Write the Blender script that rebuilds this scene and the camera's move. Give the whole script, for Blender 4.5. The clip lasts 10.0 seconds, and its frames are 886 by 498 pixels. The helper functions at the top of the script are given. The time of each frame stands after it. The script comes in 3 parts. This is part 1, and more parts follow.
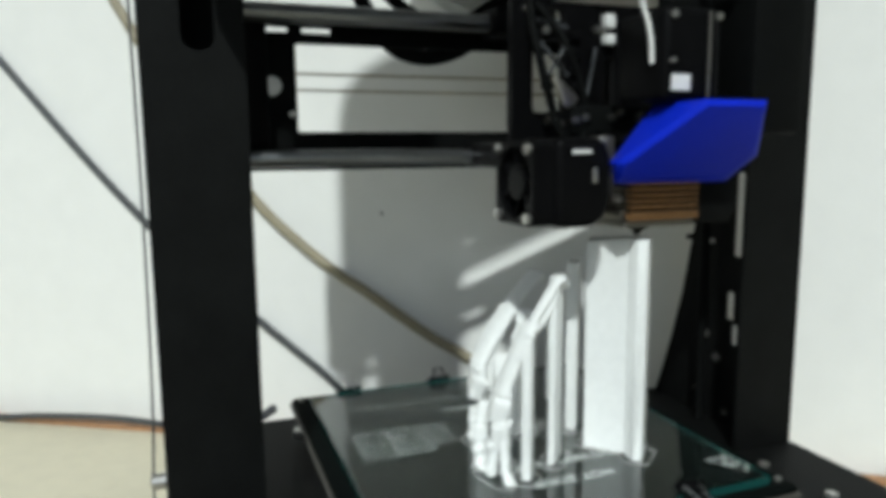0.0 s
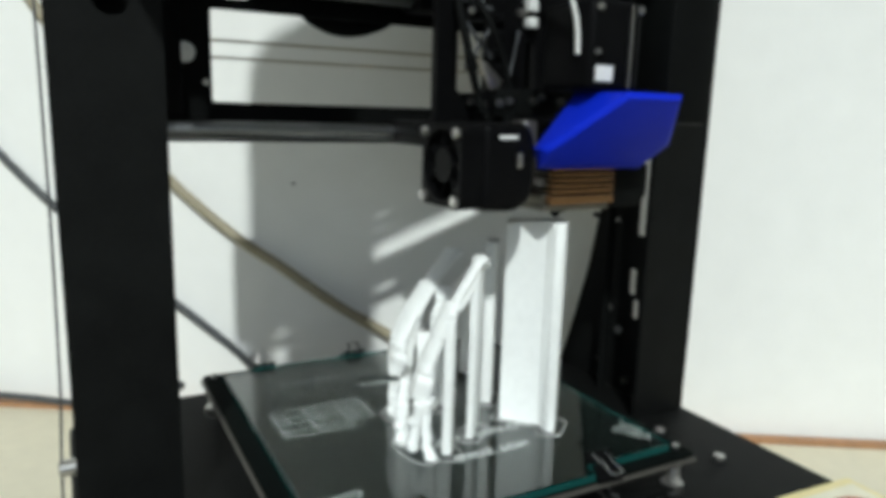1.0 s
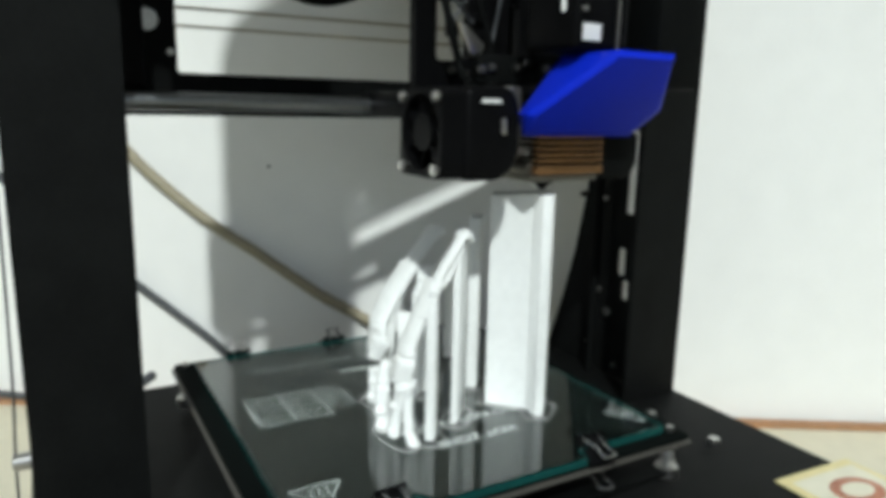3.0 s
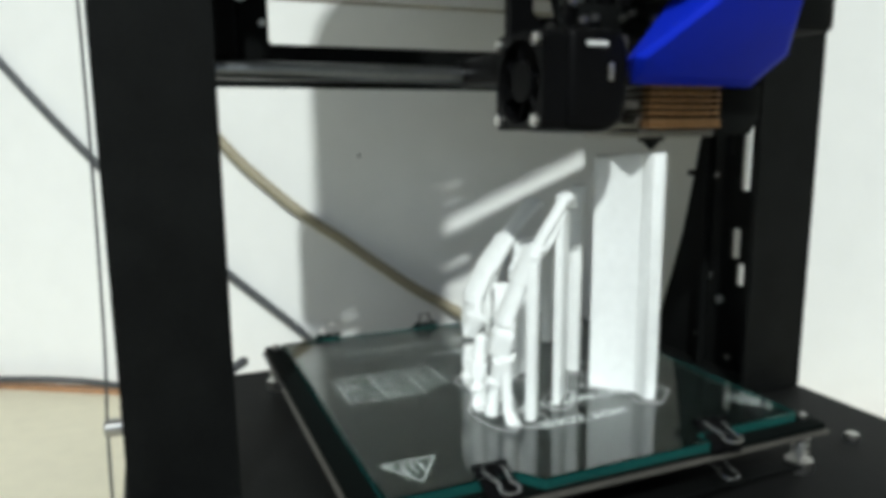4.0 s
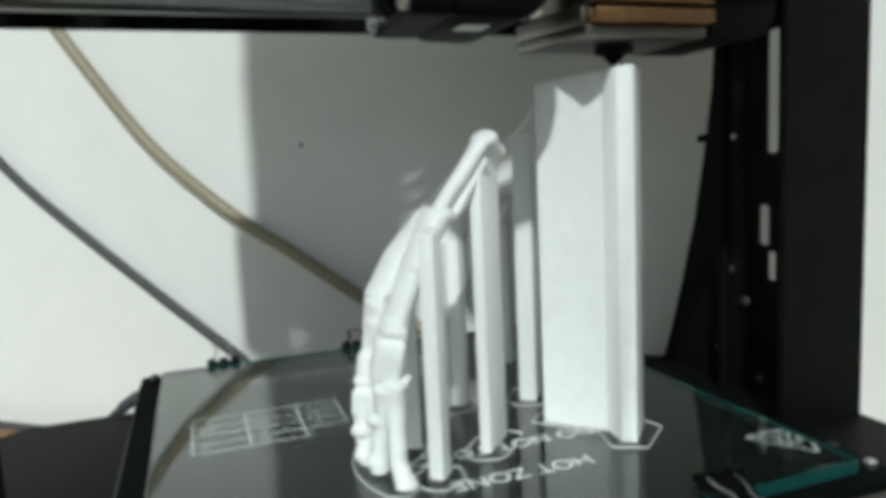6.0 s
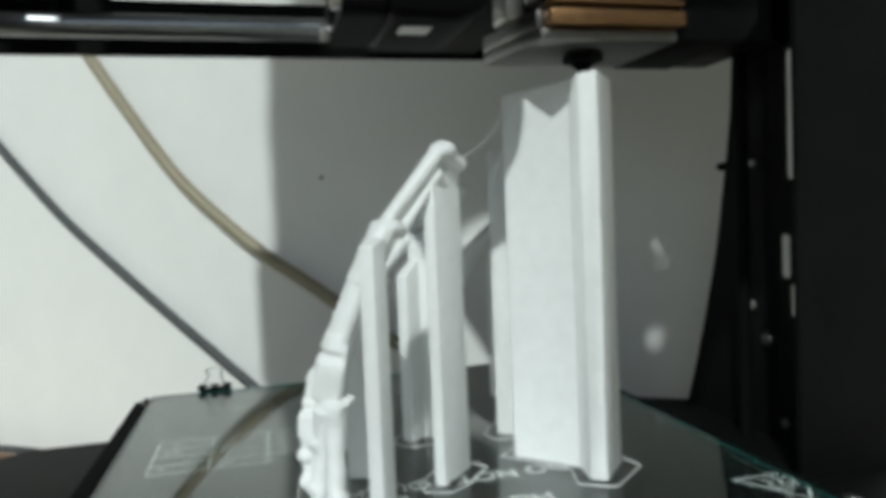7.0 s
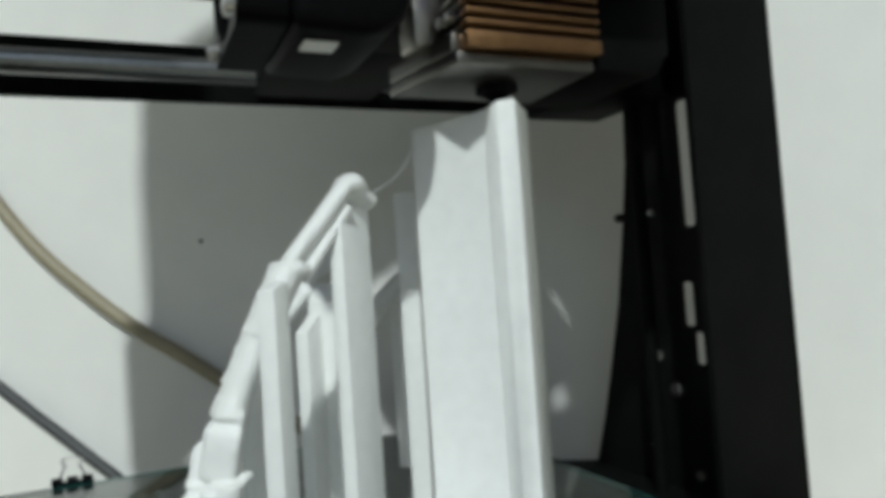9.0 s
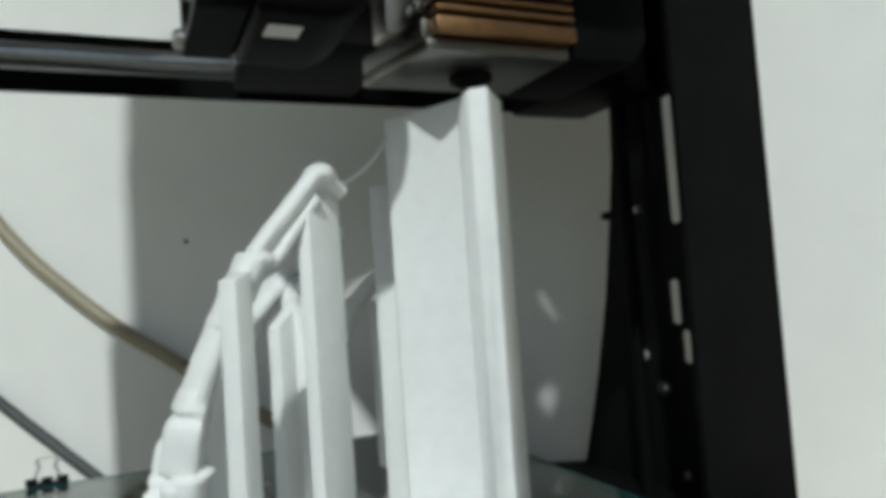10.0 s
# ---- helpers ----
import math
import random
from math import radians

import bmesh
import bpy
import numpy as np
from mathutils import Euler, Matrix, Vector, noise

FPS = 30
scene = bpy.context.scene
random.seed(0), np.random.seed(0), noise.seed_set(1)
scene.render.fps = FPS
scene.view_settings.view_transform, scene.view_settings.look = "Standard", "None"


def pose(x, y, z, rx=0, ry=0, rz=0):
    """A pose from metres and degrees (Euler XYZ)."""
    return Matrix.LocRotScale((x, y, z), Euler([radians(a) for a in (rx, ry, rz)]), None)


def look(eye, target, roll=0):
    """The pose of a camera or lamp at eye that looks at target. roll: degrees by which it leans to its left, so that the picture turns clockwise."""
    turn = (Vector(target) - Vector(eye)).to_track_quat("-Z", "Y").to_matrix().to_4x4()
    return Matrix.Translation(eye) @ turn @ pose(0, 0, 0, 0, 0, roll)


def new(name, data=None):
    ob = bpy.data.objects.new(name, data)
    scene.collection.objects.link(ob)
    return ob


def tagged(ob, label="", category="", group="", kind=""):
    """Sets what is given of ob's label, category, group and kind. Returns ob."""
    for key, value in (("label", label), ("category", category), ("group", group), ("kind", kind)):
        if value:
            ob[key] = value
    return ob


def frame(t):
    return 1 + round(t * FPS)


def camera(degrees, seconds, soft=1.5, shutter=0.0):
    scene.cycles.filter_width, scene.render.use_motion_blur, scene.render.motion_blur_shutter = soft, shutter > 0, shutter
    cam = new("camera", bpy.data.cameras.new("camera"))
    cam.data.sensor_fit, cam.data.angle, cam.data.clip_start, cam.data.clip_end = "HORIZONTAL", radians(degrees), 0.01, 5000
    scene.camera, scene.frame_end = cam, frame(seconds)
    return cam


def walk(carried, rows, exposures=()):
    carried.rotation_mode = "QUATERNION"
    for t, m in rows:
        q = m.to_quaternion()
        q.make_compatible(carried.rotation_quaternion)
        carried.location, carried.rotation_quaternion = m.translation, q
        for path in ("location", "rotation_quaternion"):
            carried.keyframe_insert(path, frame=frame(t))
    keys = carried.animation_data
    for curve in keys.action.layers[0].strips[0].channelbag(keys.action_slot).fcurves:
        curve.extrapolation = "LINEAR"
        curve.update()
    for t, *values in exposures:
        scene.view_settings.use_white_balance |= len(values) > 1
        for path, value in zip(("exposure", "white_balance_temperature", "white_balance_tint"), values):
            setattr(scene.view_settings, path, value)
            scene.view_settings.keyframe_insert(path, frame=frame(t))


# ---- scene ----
# ---- camera ----
cam = camera(64.0, 10.0, soft=5.4, shutter=0.3)
PATH = [
    (0, (-0.073, -0.263, 0.167), (0.607, 1.596, -0.117), -0.5),
    (0.2, (-0.067, -0.276, 0.169), (0.601, 1.597, -0.045), 0.5),
    (0.3, (-0.067, -0.277, 0.166), (0.598, 1.6, -0.018), 0.8),
    (0.5, (-0.077, -0.271, 0.17), (0.666, 1.565, -0.103), 0.4),
    (0.8, (-0.085, -0.261, 0.174), (0.797, 1.501, -0.167), 1.5),
    (1, (-0.086, -0.258, 0.176), (0.851, 1.467, -0.208), 1.7),
    (1.5, (-0.089, -0.246, 0.18), (0.901, 1.444, -0.222), 1.6),
    (2, (-0.083, -0.25, 0.178), (0.911, 1.442, -0.209), 1.2),
    (3.5, (-0.075, -0.239, 0.151), (0.856, 1.486, -0.246), 1.3),
    (4, (-0.071, -0.225, 0.132), (0.685, 1.595, -0.21), -0.4),
    (4.2, (-0.058, -0.207, 0.115), (0.67, 1.621, -0.24), -0.5),
    (4.5, (-0.014, -0.181, 0.097), (0.534, 1.733, -0.097), -1.5),
    (4.7, (-0.0042, -0.1626, 0.0998), (0.4676, 1.775, -0.0696), -2.8),
    (5, (0.02, -0.141, 0.08), (0.4, 1.822, 0.042), 0.7),
    (5.3, (0.0358, -0.1398, 0.077), (0.3618, 1.835, 0.0404), 0.66),
    (5.5, (0.032, -0.143, 0.087), (0.466, 1.807, -0.024), -1.8),
    (5.7, (0.014, -0.146, 0.094), (0.712, 1.706, -0.195), -2.8),
    (6.8, (0.054, -0.152, 0.084), (0.5, 1.796, 0.004), -2),
    (7, (0.055, -0.149, 0.081), (0.54, 1.788, -0.026), -2.4),
    (7.5, (0.049, -0.137, 0.09), (0.76, 1.724, -0.084), -3.7),
    (8, (0.04, -0.132, 0.097), (0.924, 1.652, -0.095), -4),
    (8.2, (0.0426, -0.1288, 0.0962), (1.008, 1.597, -0.2), -4.2),
    (8.5, (0.045, -0.111, 0.079), (0.995, 1.629, -0.187), -3.4),
    (9, (0.053, -0.125, 0.072), (0.862, 1.702, 0.16), -3.9),
    (9.4, (0.0528, -0.1198, 0.0658), (0.8812, 1.7, 0.13), -3.5),
    (9.5, (0.054, -0.12, 0.065), (0.887, 1.697, 0.119), -3.6),
    (10, (0.061, -0.124, 0.068), (0.874, 1.701, 0.171), -4),
]
walk(cam, [(t, look(eye, target, roll)) for t, eye, target, roll in PATH], [(0, -0.08, 5920, 2), (0.5, -0.05, 5920, 2), (1.5, 0.06, 5920, 2), (2, 0.05, 5920, 2), (3.5, 0.03, 5920, 2), (4, 0.04, 5920, 2), (5, -0.03, 5890, 1), (7, -0.31, 5890, 1), (8, -0.33, 5890, 1), (9.5, -0.37, 5900, 2), (10, -0.37, 5900, 2)])

# ---- world, sun, window light ----
SUN_WAY = Vector((0.53, 1.0, -1.0)).normalized()      # the way the sunlight travels
world = bpy.data.worlds.new("world")
scene.world = world
world.use_nodes = True
wn = world.node_tree.nodes
sky = wn.new("ShaderNodeTexSky")
sky.sky_type, sky.sun_disc = "NISHITA", False
sky.sun_elevation = math.asin(-SUN_WAY.z)
sky.sun_rotation = math.atan2(-SUN_WAY.x, -SUN_WAY.y)
wn["Background"].inputs["Strength"].default_value = 0.06
world.node_tree.links.new(sky.outputs[0], wn["Background"].inputs["Color"])
sun = new("sun", bpy.data.lights.new("sun", "SUN"))
sun.data.energy, sun.data.angle, sun.data.color = 2.85, radians(1.9), (1.0, 0.97, 0.91)
sun.rotation_mode = "QUATERNION"
sun.rotation_quaternion = SUN_WAY.to_track_quat("-Z", "Y")

# the room stands at an angle to the machine: along = the back wall's run, into = from that wall into the room
WALL_P = Vector((0.096, 0.36, 0.0))
ALONG = Vector((1.0, -0.6, 0.0)).normalized()
INTO = Vector((-0.6, -1.0, 0.0)).normalized()
ROOM = Matrix.Translation(WALL_P) @ Matrix((ALONG, INTO, (0, 0, 1))).transposed().to_4x4()
TABLE_Z, FLOOR_Z, CEIL_Z, DEPTH, HALF = -0.11, -0.86, 2.35, 1.75, 1.7
WIN = (-1.25, 1.25, 0.15, 2.25)                          # window opening: along from, to, sill, head

lamp = new("window_light", bpy.data.lights.new("window_light", "AREA"))
lamp.data.shape, lamp.data.size, lamp.data.size_y = "RECTANGLE", 2.4, 2.0
lamp.data.energy, lamp.data.color = 4.3, (1.0, 0.99, 0.94)
lamp.matrix_world = look(WALL_P + INTO * (DEPTH + 0.1) + Vector((0, 0, 1.2)), WALL_P + Vector((0, 0, 0.6)))

# ---- materials ----
def mat(name, base, rough=0.5, metal=0.0, vary=0.12, scale=60.0, bump=0.0, bscale=400.0, spec=0.5, trans=0.0, ior=1.45, tint=None):
    """Principled surface with two scales of colour variation, roughness variation and fine relief."""
    m = bpy.data.materials.new(name)
    m.use_nodes = True
    nt = m.node_tree
    p = nt.nodes["Principled BSDF"]
    p.inputs["Roughness"].default_value, p.inputs["Metallic"].default_value = rough, metal
    p.inputs["Specular IOR Level"].default_value, p.inputs["IOR"].default_value = spec, ior
    p.inputs["Transmission Weight"].default_value = trans
    co = nt.nodes.new("ShaderNodeTexCoord")
    big, fine = nt.nodes.new("ShaderNodeTexNoise"), nt.nodes.new("ShaderNodeTexNoise")
    big.inputs["Scale"].default_value, fine.inputs["Scale"].default_value = scale * 0.2, scale * 2.5
    big.inputs["Detail"].default_value, fine.inputs["Detail"].default_value = 4, 3
    add = nt.nodes.new("ShaderNodeMath")
    add.operation = "MULTIPLY_ADD"
    add.inputs[1].default_value = 0.5
    half = nt.nodes.new("ShaderNodeMath")
    half.operation, half.inputs[1].default_value = "MULTIPLY", 0.5
    nt.links.new(co.outputs["Object"], big.inputs["Vector"])
    nt.links.new(co.outputs["Object"], fine.inputs["Vector"])
    nt.links.new(big.outputs["Fac"], half.inputs[0])
    nt.links.new(fine.outputs["Fac"], add.inputs[0])
    nt.links.new(half.outputs[0], add.inputs[2])
    ramp = nt.nodes.new("ShaderNodeValToRGB")
    lo = [c * (1 - vary) for c in base]
    hi = [min(1, c * (1 + vary)) for c in (tint or base)]
    ramp.color_ramp.elements[0].position, ramp.color_ramp.elements[1].position = 0.35, 0.65
    ramp.color_ramp.elements[0].color, ramp.color_ramp.elements[1].color = (*lo, 1), (*hi, 1)
    nt.links.new(add.outputs[0], ramp.inputs["Fac"])
    nt.links.new(ramp.outputs["Color"], p.inputs["Base Color"])
    if bump:
        tex = nt.nodes.new("ShaderNodeTexNoise")
        tex.inputs["Scale"].default_value, tex.inputs["Detail"].default_value = bscale, 2
        b = nt.nodes.new("ShaderNodeBump")
        b.inputs["Strength"].default_value, b.inputs["Distance"].default_value = bump, 0.0006
        nt.links.new(co.outputs["Object"], tex.inputs["Vector"])
        nt.links.new(tex.outputs["Fac"], b.inputs["Height"])
        nt.links.new(b.outputs["Normal"], p.inputs["Normal"])
    return m


def layered(name, base, step, rough=0.45):
    """Printed plastic: fine horizontal layer lines."""
    m = mat(name, base, rough, vary=0.04, scale=80)
    nt = m.node_tree
    p = nt.nodes["Principled BSDF"]
    p.inputs["Subsurface Weight"].default_value = 0.0
    co = nt.nodes.new("ShaderNodeTexCoord")
    wave = nt.nodes.new("ShaderNodeTexWave")
    wave.bands_direction = "Z"
    wave.inputs["Scale"].default_value = 0.314 / step
    wave.inputs["Distortion"].default_value = 1.2
    wave.inputs["Detail"].default_value = 2
    b = nt.nodes.new("ShaderNodeBump")
    b.inputs["Strength"].default_value, b.inputs["Distance"].default_value = 0.10, 0.0003
    nt.links.new(co.outputs["Object"], wave.inputs["Vector"])
    nt.links.new(wave.outputs["Fac"], b.inputs["Height"])
    nt.links.new(b.outputs["Normal"], p.inputs["Normal"])
    return m


M_WALL = mat("wall_paint", (0.80, 0.80, 0.775), 0.85, vary=0.025, scale=14, bump=0.25, bscale=260)
M_CREAM = mat("cream_laminate", (0.70, 0.65, 0.50), 0.5, vary=0.05, scale=30, bump=0.05)
M_BROWN = mat("brown_edging", (0.36, 0.19, 0.09), 0.55, vary=0.2, scale=40, bump=0.1)
M_FLOOR = mat("floor_tile", (0.42, 0.38, 0.33), 0.5, vary=0.15, scale=6)
M_COAT = mat("black_powder_coat", (0.0042, 0.0046, 0.0044), 0.65, vary=0.45, scale=250, bump=0.6, bscale=900, spec=0.13)
M_BLACK = mat("black_plastic", (0.0040, 0.0040, 0.0043), 0.40, vary=0.2, scale=90, bump=0.1, spec=0.05)
M_FLAT = mat("black_flat", (0.0042, 0.0046, 0.0044), 0.6, vary=0.2, scale=90, spec=0.07)
M_STEEL = mat("polished_steel", (0.68, 0.69, 0.70), 0.27, 1.0, vary=0.08, scale=120)
M_ROD = mat("oiled_dark_steel", (0.30, 0.31, 0.32), 0.30, 1.0, vary=0.12, scale=120)
M_BOLT = mat("bolt_steel", (0.55, 0.54, 0.52), 0.3, 1.0, vary=0.15, scale=200)
M_ALU = mat("milled_aluminium", (0.21, 0.205, 0.19), 0.36, 1.0, vary=0.1, scale=120, bump=0.15)
M_STRUT = mat("bare_aluminium", (0.52, 0.50, 0.46), 0.38, 1.0, vary=0.08, scale=120, bump=0.1)
M_FIN = mat("bronze_fins", (0.33, 0.19, 0.09), 0.42, 1.0, vary=0.18, scale=150, bump=0.1)
M_BLUE = layered("blue_printed_plastic", (0.006, 0.022, 0.56), 0.0005, 0.6)
M_BLUE.node_tree.nodes["Principled BSDF"].inputs["Specular IOR Level"].default_value = 0.15
M_WHITE = layered("white_printed_plastic", (0.86, 0.87, 0.85), 0.0004, 0.5)
M_INK = mat("white_silkscreen", (0.78, 0.80, 0.79), 0.6, vary=0.15, scale=300)
M_BOARD = mat("black_solder_mask", (0.004, 0.0055, 0.005), 0.8, vary=0.15, scale=80, spec=0.03)
M_EDGE = mat("board_edge", (0.075, 0.07, 0.06), 0.6, vary=0.15, scale=120)
M_GLASS = mat("clear_glass", (0.93, 0.98, 0.96), 0.015, vary=0.01, trans=1.0, ior=1.42)
M_TEAL = mat("green_glass_edge", (0.010, 0.058, 0.052), 0.25, vary=0.2, scale=150)
M_HOSE = mat("olive_hose", (0.30, 0.265, 0.18), 0.45, vary=0.12, scale=100)
M_CABLE = mat("grey_cable", (0.055, 0.058, 0.062), 0.5, vary=0.15, scale=100)
M_LABEL = mat("white_label", (0.74, 0.74, 0.72), 0.5, vary=0.05)
M_CARD = mat("yellow_card", (0.78, 0.68, 0.34), 0.5, vary=0.08, scale=40)
M_CARDIN = mat("pale_card_field", (0.80, 0.76, 0.60), 0.5, vary=0.06, scale=40)
M_RED = mat("red_brown_print", (0.48, 0.20, 0.12), 0.5, vary=0.3, scale=160)
M_DARK = mat("dark_hole", (0.05, 0.048, 0.045), 0.9, vary=0.1)
M_SPOOL = mat("smoky_clear_plastic", (0.80, 0.82, 0.81), 0.3, vary=0.05, trans=0.6, ior=1.3)


# ---- mesh helpers ----
def box(bm, x0, x1, y0, y1, z0, z1, bev=0.0, seg=2, turn=None, mi=0):
    """A bevelled box in bm; turn: a matrix applied to it."""
    vs = [bm.verts.new((x, y, z)) for z in (z0, z1) for y in (y0, y1) for x in (x0, x1)]
    fs = [bm.faces.new([vs[i] for i in q]) for q in ((0, 2, 3, 1), (4, 5, 7, 6), (0, 1, 5, 4), (1, 3, 7, 5), (3, 2, 6, 7), (2, 0, 4, 6))]
    for f in fs:
        f.material_index = mi
    if bev:
        es = list({e for f in fs for e in f.edges})
        r = bmesh.ops.bevel(bm, geom=es, offset=bev, segments=seg, profile=0.5, affect="EDGES")
        vs = list({v for f in r["faces"] for v in f.verts} | {v for v in vs if v.is_valid})
    if turn is not None:
        bmesh.ops.transform(bm, matrix=turn, verts=[v for v in vs if v.is_valid])
    return bm


def prism(bm, pts, a, b, axis="z", bev=0.0, seg=2):
    """A polygon drawn on two axes, extruded from a to b along the third."""
    put = {"z": lambda p, h: (p[0], p[1], h), "y": lambda p, h: (p[0], h, p[1]), "x": lambda p, h: (h, p[0], p[1])}[axis]
    lo = [bm.verts.new(put(p, a)) for p in pts]
    hi = [bm.verts.new(put(p, b)) for p in pts]
    fs = [bm.faces.new(lo), bm.faces.new(hi[::-1])]
    n = len(pts)
    for i in range(n):
        fs.append(bm.faces.new((lo[i], hi[i], hi[(i + 1) % n], lo[(i + 1) % n])))
    bmesh.ops.recalc_face_normals(bm, faces=fs)
    if bev:
        bmesh.ops.bevel(bm, geom=list({e for f in fs for e in f.edges}), offset=bev, segments=seg, profile=0.5, affect="EDGES")
    return bm


def holed(bm, outer, holes, a, b, axis):
    """A flat sheet from a to b along axis, with outline and holes (each a list of points)."""
    put = {"z": lambda p, h: (p[0], p[1], h), "y": lambda p, h: (p[0], h, p[1]), "x": lambda p, h: (h, p[0], p[1])}[axis]
    es = []
    for loop in (outer, *holes):
        vs = [bm.verts.new(put(p, a)) for p in loop]
        es += [bm.edges.new((vs[i], vs[(i + 1) % len(vs)])) for i in range(len(vs))]
    r = bmesh.ops.triangle_fill(bm, edges=es, use_beauty=True, use_dissolve=False)
    fs = [g for g in r["geom"] if isinstance(g, bmesh.types.BMFace)]
    ext = bmesh.ops.extrude_face_region(bm, geom=fs)
    d = {"z": (0, 0, b - a), "y": (0, b - a, 0), "x": (b - a, 0, 0)}[axis]
    bmesh.ops.translate(bm, vec=d, verts=[g for g in ext["geom"] if isinstance(g, bmesh.types.BMVert)])
    bmesh.ops.recalc_face_normals(bm, faces=bm.faces)
    return bm


def rounded(x0, x1, z0, z1, r, n=5):
    """Outline of a rectangle with rounded corners."""
    out = []
    for cx, cz, a0 in ((x1 - r, z1 - r, 0), (x0 + r, z1 - r, 90), (x0 + r, z0 + r, 180), (x1 - r, z0 + r, 270)):
        for i in range(n + 1):
            a = radians(a0 + 90 * i / n)
            out.append((cx + r * math.cos(a), cz + r * math.sin(a)))
    return out


def rod(bm, p, q, r, n=16, r2=None, caps=True):
    """A round bar from p to q."""
    p, q = Vector(p), Vector(q)
    turn = (q - p).to_track_quat("Z", "Y").to_matrix().to_4x4()
    bmesh.ops.create_cone(bm, cap_ends=caps, segments=n, radius1=r, radius2=r if r2 is None else r2, depth=(q - p).length,
                          matrix=Matrix.Translation((p + q) / 2) @ turn)
    return bm


def spline(pts, n=8):
    """A smooth line through points (Catmull-Rom)."""
    P = [Vector(p) for p in pts]
    P = [2 * P[0] - P[1]] + P + [2 * P[-1] - P[-2]]
    out = []
    for i in range(1, len(P) - 2):
        for k in range(n):
            t = k / n
            out.append(0.5 * ((2 * P[i]) + (P[i + 1] - P[i - 1]) * t + (2 * P[i - 1] - 5 * P[i] + 4 * P[i + 1] - P[i + 2]) * t * t
                              + (3 * P[i] - P[i - 1] - 3 * P[i + 1] + P[i + 2]) * t ** 3))
    return out + [P[-2]]


def sweep(bm, line, radii, n=10, flat=1.0):
    """A tube along a line; radii: one number or one a point."""
    rs = radii if isinstance(radii, (list, tuple)) else [radii] * len(line)
    rings, side = [], None
    for i, p in enumerate(line):
        d = (line[min(i + 1, len(line) - 1)] - line[max(i - 1, 0)]).normalized()
        ref = side if side is not None else (Vector((0, 0, 1)) if abs(d.z) < 0.9 else Vector((1, 0, 0)))
        up = (ref - d * ref.dot(d)).normalized()
        side = up
        w = d.cross(up)
        rings.append([bm.verts.new(p + (up * math.cos(2 * math.pi * k / n) + w * math.sin(2 * math.pi * k / n) * flat) * rs[i]) for k in range(n)])
    for a, b in zip(rings, rings[1:]):
        for k in range(n):
            bm.faces.new((a[k], a[(k + 1) % n], b[(k + 1) % n], b[k]))
    bm.faces.new(rings[0][::-1])
    bm.faces.new(rings[-1])
    bmesh.ops.recalc_face_normals(bm, faces=bm.faces)
    return bm


def ball(bm, c, r, s=(1, 1, 1), sub=2):
    bmesh.ops.create_icosphere(bm, subdivisions=sub, radius=r, matrix=Matrix.Translation(c) @ Matrix.Diagonal((*s, 1)))
    return bm


def part(name, bm, material, parent=None, label="", smooth=True):
    """Link a bmesh as one mesh object, under a thing or a part."""
    me = bpy.data.meshes.new(name)
    bm.normal_update()
    bm.to_mesh(me)
    bm.free()
    for m in material if isinstance(material, (list, tuple)) else [material]:
        me.materials.append(m)
    if smooth:
        me.shade_smooth()
        me.set_sharp_from_angle(angle=radians(35))
    ob = new(name, me)
    ob.parent = parent
    if label:
        tagged(ob, label)
    return ob


def thing(name, label, category, group="", kind="", at=(0, 0, 0)):
    """An empty that carries the parts of one thing."""
    ob = new(name)
    ob.empty_display_size = 0.02
    return tagged(ob, label, category, group, kind)


def B():
    return bmesh.new()


def bolt(name, p, way, r, parent, h=0.003, material=None):
    """A socket-head screw: head with a recess."""
    p, way = Vector(p), Vector(way).normalized()
    bm = B()
    rod(bm, p, p + way * h, r, 14)
    rod(bm, p + way * h, p + way * (h + 0.0004), r * 0.8, 14, r * 0.7)
    rod(bm, p + way * (h + 0.0002), p + way * (h + 0.0006), r * 0.4, 6)
    return part(name, bm, material or M_BOLT, parent)


# ---- the room ----
def room_wall(name, x0, x1, y0, y1, z0, z1, material, label, category="wall"):
    bm = box(B(), x0, x1, y0, y1, z0, z1)
    bmesh.ops.transform(bm, matrix=ROOM, verts=bm.verts)
    bmesh.ops.recalc_face_normals(bm, faces=bm.faces)
    return tagged(part(name, bm, material, None, smooth=False), label, category, kind="structure")


room_wall("wall_north", -HALF - 0.1, HALF + 0.1, -0.1, 0.0, FLOOR_Z, CEIL_Z, M_WALL, "plain white painted wall with machine shadows on it")
room_wall("wall_east", HALF, HALF + 0.1, 0.002, DEPTH, FLOOR_Z, CEIL_Z, M_WALL, "plain white painted side wall")
room_wall("wall_west", -HALF - 0.1, -HALF, 0.002, DEPTH, FLOOR_Z, CEIL_Z, M_WALL, "plain white painted side wall")
bm = B()
holed(bm, [(-HALF - 0.1, FLOOR_Z), (HALF + 0.1, FLOOR_Z), (HALF + 0.1, CEIL_Z), (-HALF - 0.1, CEIL_Z)],
      [[(WIN[0], WIN[2]), (WIN[1], WIN[2]), (WIN[1], WIN[3]), (WIN[0], WIN[3])]], DEPTH + 0.002, DEPTH + 0.2, "y")
bmesh.ops.transform(bm, matrix=ROOM, verts=bm.verts)
bmesh.ops.recalc_face_normals(bm, faces=bm.faces)
tagged(part("wall_south", bm, M_WALL, None, smooth=False), "white painted wall with a wide window opening", "wall", kind="structure")
room_wall("floor", -HALF - 0.1, HALF + 0.1, -0.1, DEPTH + 0.2, FLOOR_Z - 0.1, FLOOR_Z - 0.002, M_FLOOR, "plain beige tiled room floor", "floor")
